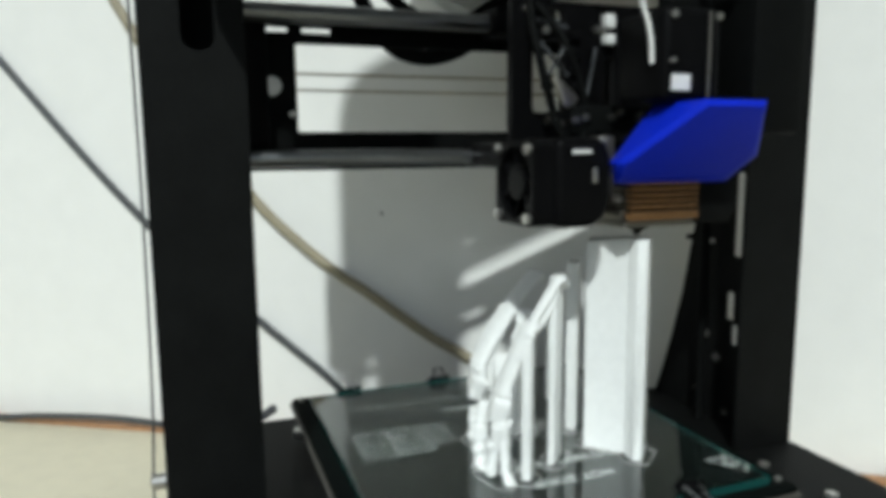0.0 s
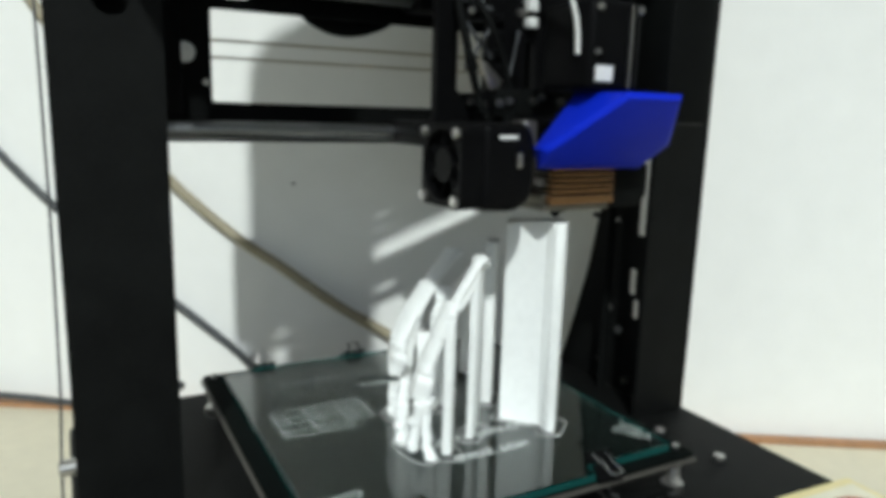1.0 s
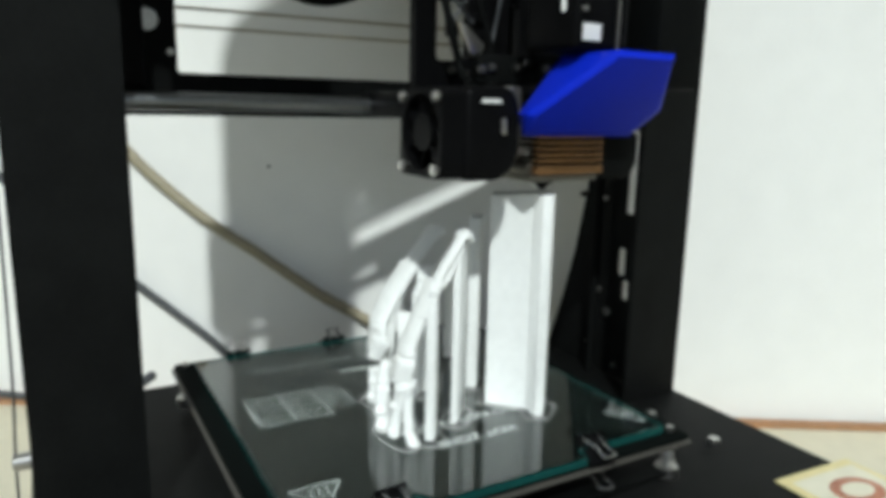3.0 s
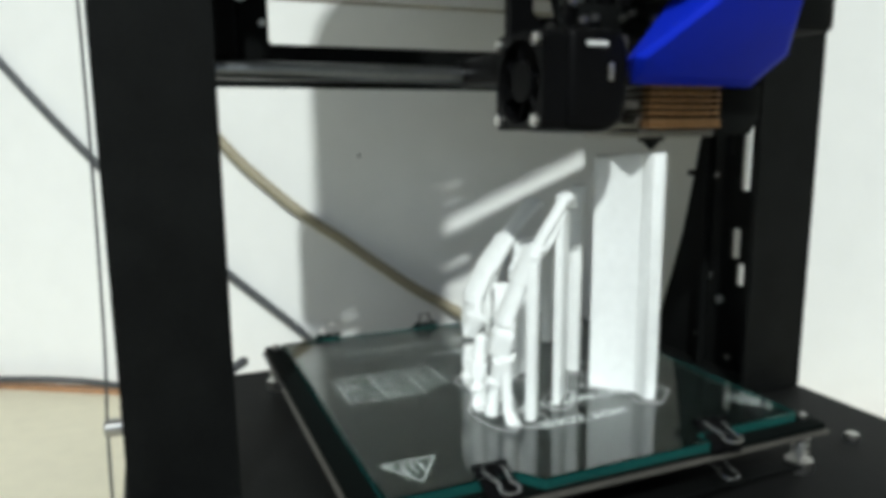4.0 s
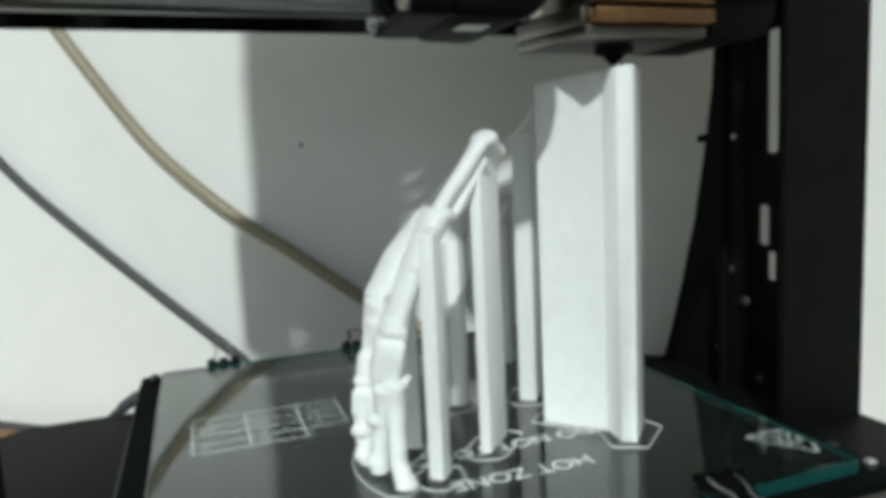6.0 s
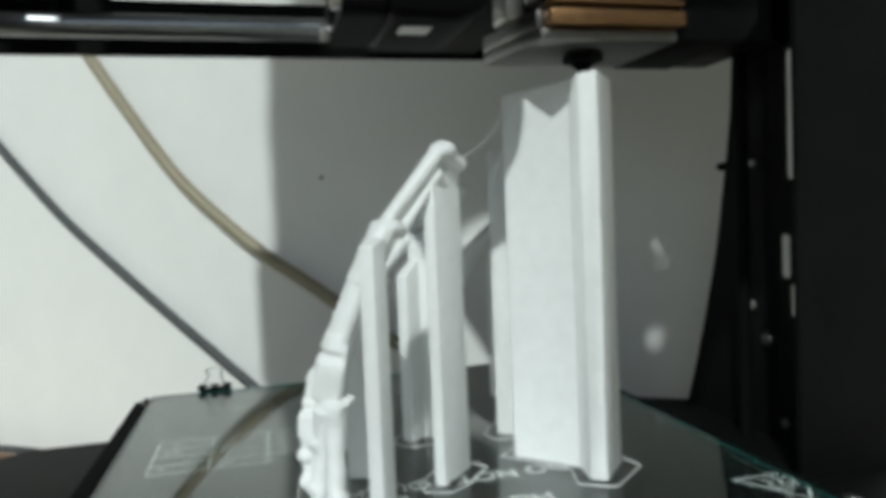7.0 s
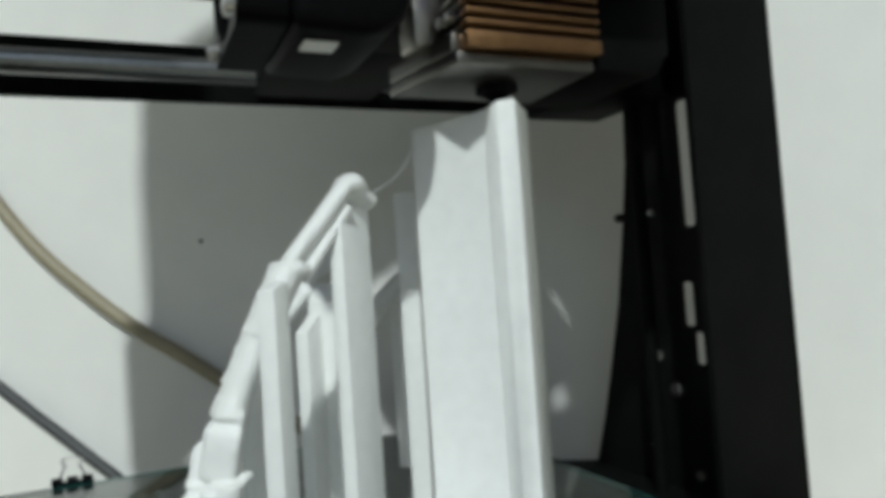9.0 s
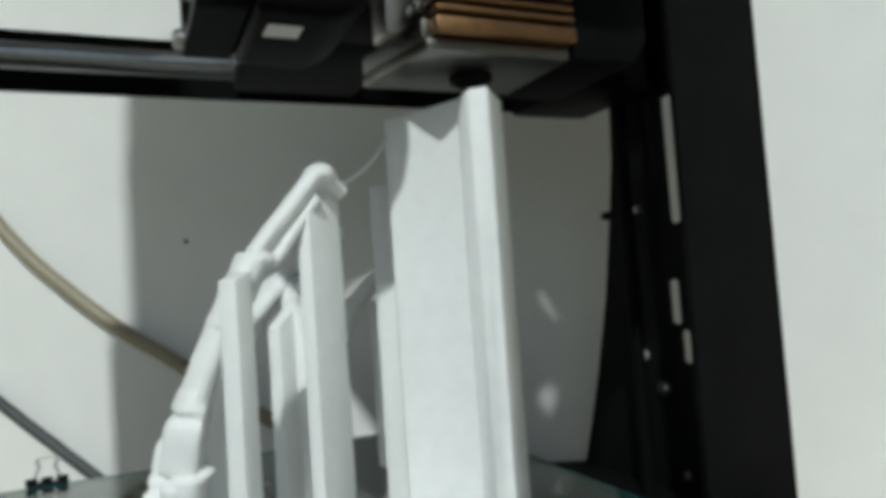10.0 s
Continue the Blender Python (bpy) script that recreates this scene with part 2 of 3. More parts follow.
room_wall("ceiling", -HALF - 0.1, HALF + 0.1, -0.1, DEPTH + 0.2, CEIL_Z + 0.002, CEIL_Z + 0.1, M_WALL, "plain white ceiling", "ceiling")
bm = B()
holed(bm, [(WIN[0] + 0.002, WIN[2] + 0.002), (WIN[1] - 0.002, WIN[2] + 0.002), (WIN[1] - 0.002, WIN[3] - 0.002), (WIN[0] + 0.002, WIN[3] - 0.002)],
      [[(WIN[0] + 0.05, WIN[2] + 0.05), (WIN[1] - 0.05, WIN[2] + 0.05), (WIN[1] - 0.05, WIN[3] - 0.05), (WIN[0] + 0.05, WIN[3] - 0.05)]], DEPTH + 0.12, DEPTH + 0.17, "y")
bmesh.ops.transform(bm, matrix=ROOM, verts=bm.verts)
bmesh.ops.recalc_face_normals(bm, faces=bm.faces)
tagged(part("window_1", bm, M_WALL, None, smooth=False), "white window frame set in the wall opening", "window", kind="structure")
# small nail hole in the wall
bm = B()
rod(bm, Vector((0.096, 0.36, 0.108)) - INTO * 0.002, Vector((0.096, 0.36, 0.108)) + INTO * 0.0006, 0.0014, 10)
tagged(part("nail", bm, M_DARK), "small dark nail head in the white wall", "nail")

# table
table = thing("table", "cream laminate table with brown wooden edging", "table")
bm = box(B(), -1.0, 0.9, 0.016, 0.78, TABLE_Z - 0.025, TABLE_Z, 0.002)
bmesh.ops.transform(bm, matrix=ROOM, verts=bm.verts)
part("tabletop", bm, M_CREAM, table)
bm = box(B(), -1.0, 0.9, 0.003, 0.0155, TABLE_Z - 0.025, TABLE_Z + 0.003, 0.0015)
bmesh.ops.transform(bm, matrix=ROOM, verts=bm.verts)
part("edging", bm, M_BROWN, table, "brown wooden edge strip")
for x in (-0.95, 0.81):
    for y in (0.05, 0.70):
        bm = box(B(), x, x + 0.045, y, y + 0.045, FLOOR_Z, TABLE_Z - 0.0255, 0.003)
        bmesh.ops.transform(bm, matrix=ROOM, verts=bm.verts)
        part("leg", bm, M_BROWN, table)

# ---- machine frame ----
PY = 0.09                      # plane of the upright portal
BASE_Z = -0.035
frame_thing = thing("printer_frame", "black powder-coated steel frame of a desktop 3D printer", "3D printer frame")
bm = B()
prism(bm, [(-0.092, -0.125), (0.312, -0.125), (0.312, 0.205), (0.225, 0.258), (0.225, 0.262), (-0.072, 0.262), (-0.084, 0.252), (-0.092, 0.236)], TABLE_Z + 0.012, BASE_Z, "z", 0.003)
part("base", bm, M_COAT, frame_thing)
for x, y in ((-0.07, -0.1), (0.29, -0.1), (-0.07, 0.24), (0.2, 0.23)):
    part("foot", rod(B(), (x, y, TABLE_Z), (x, y, TABLE_Z + 0.012), 0.012, 20), M_FLAT, frame_thing)
# portal sheet: two legs and a deep top panel; leg slot and panel hole are added to let sun spots through
PL, PR, IL, IR, TOPZ, OPENZ = -0.0885, 0.3075, -0.0415, 0.261, 0.51, 0.285
# top panel is unseen: its step and outline are shaped to cast the wall shadow
outer = [(PL, BASE_Z), (IL, BASE_Z), (IL, 0.262), (0.025, 0.262), (0.025, OPENZ), (IR, OPENZ), (IR, BASE_Z), (PR, BASE_Z)]
outer += [(PR - 0.03 + 0.03 * math.cos(radians(a)), TOPZ - 0.03 + 0.03 * math.sin(radians(a))) for a in range(0, 91, 15)]
outer += [(PL + 0.03 + 0.03 * math.cos(radians(a)), TOPZ - 0.03 + 0.03 * math.sin(radians(a))) for a in range(90, 181, 15)]
bm = B()
holed(bm, outer, [rounded(-0.070, -0.055, 0.212, 0.272, 0.0069), rounded(0.034, 0.052, 0.298, 0.312, 0.0069)], PY, PY + 0.003, "y")
part("portal", bm, M_COAT, frame_thing, smooth=False)
# unseen box added in front of the portal, only to shade the wall
part("shade_box", box(B(), -0.078, -0.008, 0.002, 0.048, 0.266, 0.46, 0.004), M_COAT, frame_thing)
part("shade_box_bracket", box(B(), -0.040, -0.028, 0.0482, PY - 0.0002, 0.40, 0.43, 0.001), M_COAT, frame_thing)
# folded flanges of the legs
part("flange", box(B(), PL, PL + 0.0025, PY + 0.0031, PY + 0.008, BASE_Z, 0.45, 0.0006), M_COAT, frame_thing)
part("flange", box(B(), PR - 0.0025, PR, PY + 0.0031, PY + 0.03, BASE_Z, 0.45, 0.0006), M_COAT, frame_thing)
# side brace with slots, behind each leg
def brace(x, reach=1.0):
    edge = [(PY + (y - PY) * reach, z) for y, z in ((0.166, 0.30), (0.166, 0.154), (0.168, 0.125), (0.173, 0.097), (0.182, 0.054), (0.193, 0.017), (0.202, -0.010), (0.211, -0.0345))]
    out = [(PY + 0.0035, -0.0345), (PY + 0.0035, 0.30)] + edge
    bm = B()
    slots = [rounded(0.122, 0.131, 0.089, 0.148, 0.002), rounded(0.127, 0.1355, 0.043, 0.0635, 0.002), rounded(0.1225, 0.1298, 0.0255, 0.0405, 0.0016),
             rounded(0.1365, 0.139, 0.112, 0.150, 0.001)] if reach == 1.0 else []
    holed(bm, out, slots, x, x + 0.003, "x")
    return part("brace", bm, M_COAT, frame_thing, smooth=False)
brace(0.288)
brace(-0.075, 0.4)
for y, z, r in ((0.153, 0.028, 0.0028), (0.141, 0.013, 0.0034), (0.150, 0.098, 0.0016), (0.160, -0.016, 0.002), (0.130, -0.025, 0.0022)):
    bolt("screw", (0.288, y, z), (-1, 0, 0), r, frame_thing, 0.002)
part("stud", rod(B(), (0.2885, 0.1735, 0.098), (0.2885, 0.178, 0.098), 0.0022, 10), M_FLAT, frame_thing)
# z screw and guide rod beside the brace
part("lead_screw", rod(B(), (0.279, 0.148, BASE_Z), (0.279, 0.148, 0.30), 0.0032, 14), M_FLAT, frame_thing)
for x, y in ((0.268, 0.021), (0.262, 0.066)):
    bolt("screw", (x, y, BASE_Z), (0, 0, 1), 0.0034, frame_thing, 0.003)
bolt("screw", (-0.0885, 0.098, 0.004), (-1, 0, 0), 0.004, frame_thing, 0.007)
bm = B()
sweep(bm, spline([(-0.0915, 0.096, 0.30), (-0.0912, 0.098, 0.15), (-0.0925, 0.097, 0.05), (-0.0945, 0.098, 0.006), (-0.0955, 0.10, -0.034)]), 0.0006, 6)
tagged(part("wire", bm, M_CABLE), "thin dark wire running down beside the upright", "wire")

# ---- X axis ----
axis = thing("x_axis", "horizontal axis with two steel rods and a black slotted plate", "linear axis")
bm = B()
holed(bm, [(-0.052, 0.1535), (0.285, 0.1535), (0.285, 0.2505), (-0.060, 0.2505), (-0.060, 0.166)], [rounded(-0.004, 0.215, 0.177, 0.230, 0.002),
      rounded(-0.030, -0.008, 0.2365, 0.2395, 0.0012), rounded(0.0, 0.018, 0.2365, 0.2395, 0.0012)], 0.183, 0.186, "y")
part("plate", bm, M_FLAT, axis, smooth=False)
part("guide_rod", rod(B(), (-0.058, 0.165, 0.1612), (0.283, 0.165, 0.1612), 0.0048, 24), M_ROD, axis)
part("guide_rod", rod(B(), (-0.058, 0.165, 0.2445), (0.283, 0.165, 0.2445), 0.0055, 24), M_ROD, axis)
part("end_block", box(B(), -0.059, -0.022, 0.172, 0.1825, 0.168, 0.2500, 0.002), M_BLACK, axis)
# plate added behind the leg slot so the lit wall does not show through
part("slot_blind", box(B(), -0.073, -0.0505, 0.120, 0.128, 0.200, 0.305, 0.001), M_FLAT, axis)
part("end_block", box(B(), 0.240, 0.284, 0.125, 0.1825, 0.150, 0.262, 0.002), M_BLACK, axis)
bolt("screw", (-0.019, 0.183, 0.2045), (0, -1, 0), 0.0058, axis, 0.002)
bolt("screw", (-0.0075, 0.183, 0.188), (0, -1, 0), 0.0018, axis, 0.0015)
for z in (0.2025, 0.2125):
    part("belt", box(B(), -0.02, 0.26, 0.190, 0.196, z, z + 0.0011), M_HOSE, axis)
part("axis_motor", box(B(), 0.245, 0.286, 0.188, 0.225, 0.185, 0.227, 0.003), M_BLACK, axis)

# ---- print head ----
hd = thing("extruder", "black extruder assembly with cooling fan, blue duct and finned heatsink", "print head")
FX = 0.0790
bm = B()
holed(bm, rounded(0.025, 0.065, 0.130, 0.170, 0.004), [[(0.045 + 0.0175 * math.cos(a * math.pi / 12), 0.150 + 0.0175 * math.sin(a * math.pi / 12)) for a in range(24)]], FX, FX + 0.011, "x")
fan = part("fan_frame", bm, M_BLACK, hd, smooth=False)
bm = B()
rod(bm, (FX + 0.001, 0.045, 0.150), (FX + 0.009, 0.045, 0.150), 0.0085, 20)
for k in range(4):
    a = radians(45 + 90 * k)
    c, s = math.cos(a), math.sin(a)
    rod(bm, (FX + 0.009, 0.045 + 0.008 * c, 0.150 + 0.008 * s), (FX + 0.009, 0.045 + 0.018 * c, 0.150 + 0.018 * s), 0.0012, 6)
part("fan_hub", bm, M_BLACK, fan)
for k in range(7):
    a = radians(360 / 7 * k)
    turn = Matrix.Translation((FX + 0.005, 0.045, 0.150)) @ Matrix.Rotation(a, 4, "X") @ Matrix.Translation((0, 0, 0.0128)) @ Matrix.Rotation(radians(35), 4, "Z")
    part("fan_blade", box(B(), -0.0004, 0.0004, -0.005, 0.005, -0.0045, 0.0042, turn=turn), M_BLACK, fan)
for y, z in ((0.029, 0.134), (0.061, 0.134), (0.029, 0.166), (0.061, 0.166)):
    bolt("screw", (FX, y, z), (-1, 0, 0), 0.0026, fan, 0.002)
# body behind the fan
bm = B()
prism(bm, [(0.0902, 0.1295), (0.1100, 0.1285), (0.1178, 0.133), (0.1205, 0.142), (0.1205, 0.162), (0.1165, 0.171), (0.0902, 0.171)], 0.024, 0.066, "y", 0.004, 3)
shroud = part("fan_shroud", bm, M_BLACK, hd)
part("sticker", box(B(), 0.0985, 0.1085, 0.0235, 0.0239, 0.1637, 0.1653), M_LABEL, shroud, "small white sticker")
part("sticker", box(B(), 0.0945, 0.1025, 0.031, 0.038, 0.1281, 0.1285), M_LABEL, shroud, "small white sticker")
part("clip_tab", box(B(), 0.1090, 0.1115, 0.0228, 0.0243, 0.150, 0.157, 0.0005), M_BOLT, shroud)
# heater: milled block, bottom plate, fins, nozzle
heat = part("cooler_block", box(B(), 0.139, 0.1755, 0.036, 0.066, 0.1303, 0.152, 0.001), M_FLAT, hd)
bm = B()
prism(bm, [(0.128, 0.069), (0.134, 0.034), (0.176, 0.034), (0.176, 0.069)], 0.1265, 0.1300, "z", 0.0008)
part("bottom_plate", bm, M_ALU, heat, "thin milled aluminium plate")
part("side_plate", prism(B(), [(0.1282, 0.0688), (0.1338, 0.0362), (0.1372, 0.0362), (0.1372, 0.0688)], 0.1301, 0.1355, "z", 0.0006), M_ALU, heat, "milled aluminium cheek")
part("fin", box(B(), 0.1355, 0.1765, 0.0305, 0.0358, 0.1303, 0.1345, 0.0006), M_FIN, heat, "bronze-coloured cooling fin")
for k in range(5):
    z = 0.1361 + 0.0029 * k
    part("fin", box(B(), 0.136, 0.1765, 0.031, 0.0358, z, z + 0.0015, 0.0004), M_FIN, heat, "bronze-coloured cooling fin")
    part("fin", box(B(), 0.1362, 0.1388, 0.036, 0.0480, z, z + 0.0015, 0.0003), M_ALU, heat)
part("strut", box(B(), 0.1290, 0.1378, 0.049, 0.061, 0.1357, 0.172, 0.0012), M_STRUT, heat, "bare aluminium strut")
part("bracket", prism(B(), [(0.1765, 0.150), (0.1765, 0.127), (0.198, 0.127), (0.203, 0.134), (0.203, 0.150)], 0.034, 0.075, "y", 0.001), M_FLAT, hd)
bm = B()
rod(bm, (0.154, 0.051, 0.1265), (0.154, 0.051, 0.1240), 0.006, 6)
rod(bm, (0.154, 0.051, 0.1240), (0.154, 0.051, 0.1204), 0.0042, 16, 0.0008)
part("nozzle", bm, M_FLAT, heat)
bolt("screw", (0.1364, 0.0400, 0.1405), (-1, 0, 0), 0.0018, heat, 0.002)
bolt("screw", (0.1364, 0.0450, 0.1405), (-1, 0, 0), 0.0018, heat, 0.002)
# blue duct
DUCT = [(0.1195, 0.0235, 0.1490), (0.116, 0.0135, 0.1585), (0.1405, -0.0165, 0.1865), (0.1755, -0.0165, 0.1865), (0.1950, 0.0095, 0.1622), (0.1870, 0.024, 0.1485)]
bm = B()
lo = [bm.verts.new(p) for p in DUCT]
hi = [bm.verts.new((x + 0.006, 0.0305, z)) for x, y, z in DUCT]
fs = [bm.faces.new(lo), bm.faces.new(hi[::-1])] + [bm.faces.new((lo[i], hi[i], hi[(i + 1) % 6], lo[(i + 1) % 6])) for i in range(6)]
bmesh.ops.recalc_face_normals(bm, faces=fs)
bmesh.ops.bevel(bm, geom=[e for e in bm.edges if all(v in lo for v in e.verts)], offset=0.0042, segments=1, profile=0.6, affect="EDGES")
bmesh.ops.bevel(bm, geom=bm.edges[:], offset=0.0006, segments=2, profile=0.6, affect="EDGES")
part("air_duct", bm, M_BLUE, hd, "bright blue printed plastic duct")
# extruder motor with label and bosses
mot = part("extruder_motor", box(B(), 0.1335, 0.1655, 0.006, 0.044, 0.1868, 0.2285, 0.004, 3), M_BLACK, hd)
part("sticker", box(B(), 0.1375, 0.1475, 0.0054, 0.0058, 0.1915, 0.1985), M_LABEL, mot, "white paper label")
part("seam", box(B(), 0.1570, 0.1580, 0.0052, 0.0060, 0.1885, 0.2265), M_BOLT, mot)
bolt("screw", (0.1375, 0.006, 0.2045), (0, -1, 0), 0.0013, mot, 0.002)
for x, z in ((0.1380, 0.2245), (0.1620, 0.2245)):
    bolt("screw", (x, 0.006, z), (0, -1, 0), 0.0018, mot, 0.0015)
# hole added in the plate to drop a sun spot on the wall
bm = B()
holed(bm, [(0.1600, 0.168), (0.192, 0.168), (0.192, 0.250), (0.1600, 0.250)], [rounded(0.1765, 0.1890, 0.1880, 0.2070, 0.004)], 0.0445, 0.0475, "y")
part("motor_plate", bm, M_FLAT, hd, smooth=False)
part("side_block", box(B(), 0.1665, 0.1898, 0.012, 0.044, 0.172, 0.187, 0.003), M_FLAT, hd)
# second block widened to stop sun passing right of the motor
part("side_block", box(B(), 0.190, 0.222, 0.012, 0.044, 0.172, 0.245, 0.003), M_FLAT, hd)
# carriage: an open black frame on the rods
bm = B()
holed(bm, [(0.104, 0.156), (0.215, 0.156), (0.215, 0.247), (0.104, 0.247)],
      [rounded(0.117, 0.137, 0.186, 0.226, 0.003), rounded(0.1630, 0.1705, 0.1885, 0.2180, 0.002), rounded(0.117, 0.137, 0.234, 0.243, 0.003), rounded(0.1600, 0.1675, 0.2240, 0.2430, 0.001)], 0.100, 0.106, "y")
part("carriage_plate", bm, M_BLACK, hd, smooth=False)
part("bearing_holder", box(B(), 0.106, 0.160, 0.1065, 0.178, 0.1545, 0.170, 0.003), M_BLACK, hd)
part("bearing_holder", box(B(), 0.118, 0.160, 0.150, 0.178, 0.236, 0.254, 0.003), M_BLACK, hd)
part("spacer", box(B(), 0.1745, 0.190, 0.048, 0.0995, 0.196, 0.214, 0.002), M_FLAT, hd)
bolt_plate = part("bolt_plate", box(B(), 0.1250, 0.1715, 0.0702, 0.0735, 0.1735, 0.1885, 0.001), M_FLAT, hd)
for x, z, r in ((0.1265, 0.1805, 0.0022), (0.1325, 0.1818, 0.0020), (0.1490, 0.1822, 0.0021), (0.1538, 0.1848, 0.0021), (0.1667, 0.1823, 0.0024)):
    bolt("screw", (x, 0.0702, z), (0, -1, 0), r, bolt_plate, 0.0025)
part("plate_arm", box(B(), 0.1400, 0.1460, 0.0737, 0.0998, 0.1750, 0.1870, 0.001), M_FLAT, hd)
part("spacer", box(B(), 0.100, 0.150, 0.0665, 0.0995, 0.150, 0.168, 0.002), M_FLAT, hd)
for x, z in ((0.126, 0.181), (0.134, 0.1795), (0.146, 0.180), (0.152, 0.1812), (0.163, 0.181), (0.124, 0.231), (0.157, 0.2325), (0.112, 0.242)):
    bolt("screw", (x, 0.100, z), (0, -1, 0), 0.0023, hd, 0.0025)
part("clamp", prism(B(), [(0.1150, 0.2035), (0.1205, 0.2020), (0.1310, 0.1930), (0.1290, 0.1870), (0.1235, 0.1880)], 0.074, 0.078, "y", 0.001), M_STRUT, hd, "bent bare metal clamp")
bm = B()
sweep(bm, spline([(0.1285, 0.012, 0.2035), (0.1268, 0.012, 0.218), (0.1205, 0.013, 0.236), (0.1115, 0.016, 0.262), (0.1075, 0.02, 0.30)]), 0.0011, 8)
tagged(part("filament", bm, M_LABEL), "white plastic filament strand feeding the extruder", "filament")
for x0, z0, x1, z1, r in ((0.118, 0.236, 0.136, 0.232, 0.0011), (0.1205, 0.200, 0.135, 0.222, 0.0009), (0.1195, 0.224, 0.1365, 0.206, 0.0013), (0.150, 0.196, 0.1545, 0.222, 0.0010)):
    part("lead", rod(B(), (x0, 0.0965, z0), (x1, 0.0955, z1), r, 8), M_CABLE, hd)
part("connector", box(B(), 0.1215, 0.1275, 0.094, 0.0998, 0.1985, 0.2065, 0.0006), M_FLAT, hd)
part("connector", box(B(), 0.1605, 0.1665, 0.094, 0.0998, 0.2335, 0.2410, 0.0006), M_LABEL, hd, "pale plastic plug")
part("connector", box(B(), 0.1605, 0.1665, 0.094, 0.0998, 0.2245, 0.2300, 0.0006), M_LABEL, hd, "pale plastic plug")
for k in range(5):
    part("tie", box(B(), 0.1395, 0.1455, 0.0965, 0.0990, 0.188 + 0.0095 * k, 0.1925 + 0.0095 * k, 0.0008), M_BLACK, hd)
part("axle", rod(B(), (0.1205, 0.058, 0.1535), (0.139, 0.058, 0.1535), 0.0022, 12), M_STEEL, hd)
part("axle", rod(B(), (0.1205, 0.058, 0.1605), (0.139, 0.058, 0.1605), 0.0022, 12), M_STEEL, hd)
hd.location.x = -0.003
# wiring round the head
for name, pts, r in (("cable_sleeve", [(0.050, 0.215, 0.290), (0.040, 0.208, 0.284), (0.039, 0.200, 0.268), (0.050, 0.197, 0.246), (0.062, 0.194, 0.231), (0.082, 0.192, 0.2255), (0.105, 0.193, 0.231), (0.125, 0.19, 0.244), (0.150, 0.16, 0.262), (0.165, 0.12, 0.268)], 0.0052),
                     ("cable_sleeve", [(0.050, 0.215, 0.290), (0.062, 0.205, 0.266), (0.085, 0.196, 0.249), (0.108, 0.190, 0.248), (0.130, 0.170, 0.261), (0.160, 0.12, 0.262)], 0.0045),
                     ("cable", [(0.110, 0.098, 0.246), (0.106, 0.085, 0.230), (0.110, 0.080, 0.205), (0.118, 0.080, 0.180), (0.112, 0.06, 0.172)], 0.0022),
                     ("cable", [(0.114, 0.096, 0.244), (0.121, 0.08, 0.225), (0.132, 0.078, 0.200), (0.135, 0.075, 0.176), (0.116, 0.05, 0.172)], 0.0018),
                     ("cable", [(0.148, 0.09, 0.258), (0.160, 0.07, 0.256), (0.172, 0.03, 0.258), (0.180, 0.015, 0.247)], 0.0024)):
    bm = B()
    sweep(bm, spline(pts), r, 10)
    tagged(part(name, bm, M_FLAT), "black sleeved cable looping to the extruder head", "cable", "cables at the head")

# ---- heated bed, glass and clips ----
bed = thing("heated_bed", "black circuit-board heated bed with white printed markings", "heated bed")
part("bed_board", box(B(), -0.010, 0.212, -0.006, 0.217, -0.0085, -0.0052, 0.0006), M_BOARD, bed)
part("board_rim", box(B(), -0.0115, 0.2135, -0.0075, 0.2185, -0.0102, -0.0087, 0.0003), M_EDGE, bed, "pale fibre edge of the board")
part("carriage", box(B(), 0.02, 0.18, 0.02, 0.19, -0.028, -0.024, 0.001), M_FLAT, bed)
for x, y in ((0.2065, 0.002), (-0.004, 0.211), (0.2065, 0.211), (-0.004, 0.0)):
    bolt("levelling_screw", (x, y, -0.0052), (0, 0, 1), 0.0020, bed, 0.0022)
    bm = B()
    sweep(bm, [Vector((x + 0.0036 * math.cos(k * 0.6), y + 0.0036 * math.sin(k * 0.6), -0.012 - 0.00032 * k)) for k in range(42)], 0.0005, 5)
    part("spring", bm, M_BOLT, bed)
    bm = B()
    rod(bm, (x, y, -0.030), (x, y, -0.0115), 0.0016, 8)
    rod(bm, (x, y, -0.0305), (x, y, -0.0255), 0.0062, 12)
    part("knob", bm, M_BOLT, bed)
    part("arm", box(B(), min(x, 0.1) - (0 if x > 0.1 else 0.004), max(x, 0.1) + (0.004 if x > 0.1 else 0), y - 0.005, y + 0.005, -0.0285, -0.0262, 0.0005), M_FLAT, bed)
INK_Z = -0.0051


def ink_line(bm, a, b, w=0.0004):
    a, b = Vector((*a, INK_Z)), Vector((*b, INK_Z))
    d = (b - a).normalized()
    s = Vector((-d.y, d.x, 0)) * w / 2
    vs = [a - s, b - s, b + s, a + s]
    lo = [bm.verts.new(v) for v in vs]
    hi = [bm.verts.new(v + Vector((0, 0, 0.00006))) for v in vs]
    bm.faces.new(hi)
    for i in range(4):
        bm.faces.new((lo[i], lo[(i + 1) % 4], hi[(i + 1) % 4], hi[i]))


# rating table
bm = B()
for y in (0.0965, 0.1045, 0.113, 0.1215, 0.1305):
    ink_line(bm, (0.013, y), (0.068 if y > 0.1 else 0.054, y))
for x in (0.013, 0.0325, 0.052, 0.068):
    ink_line(bm, (x, 0.1305), (x, 0.0965 if x < 0.06 else 0.1045))
rnd = random.Random(4)
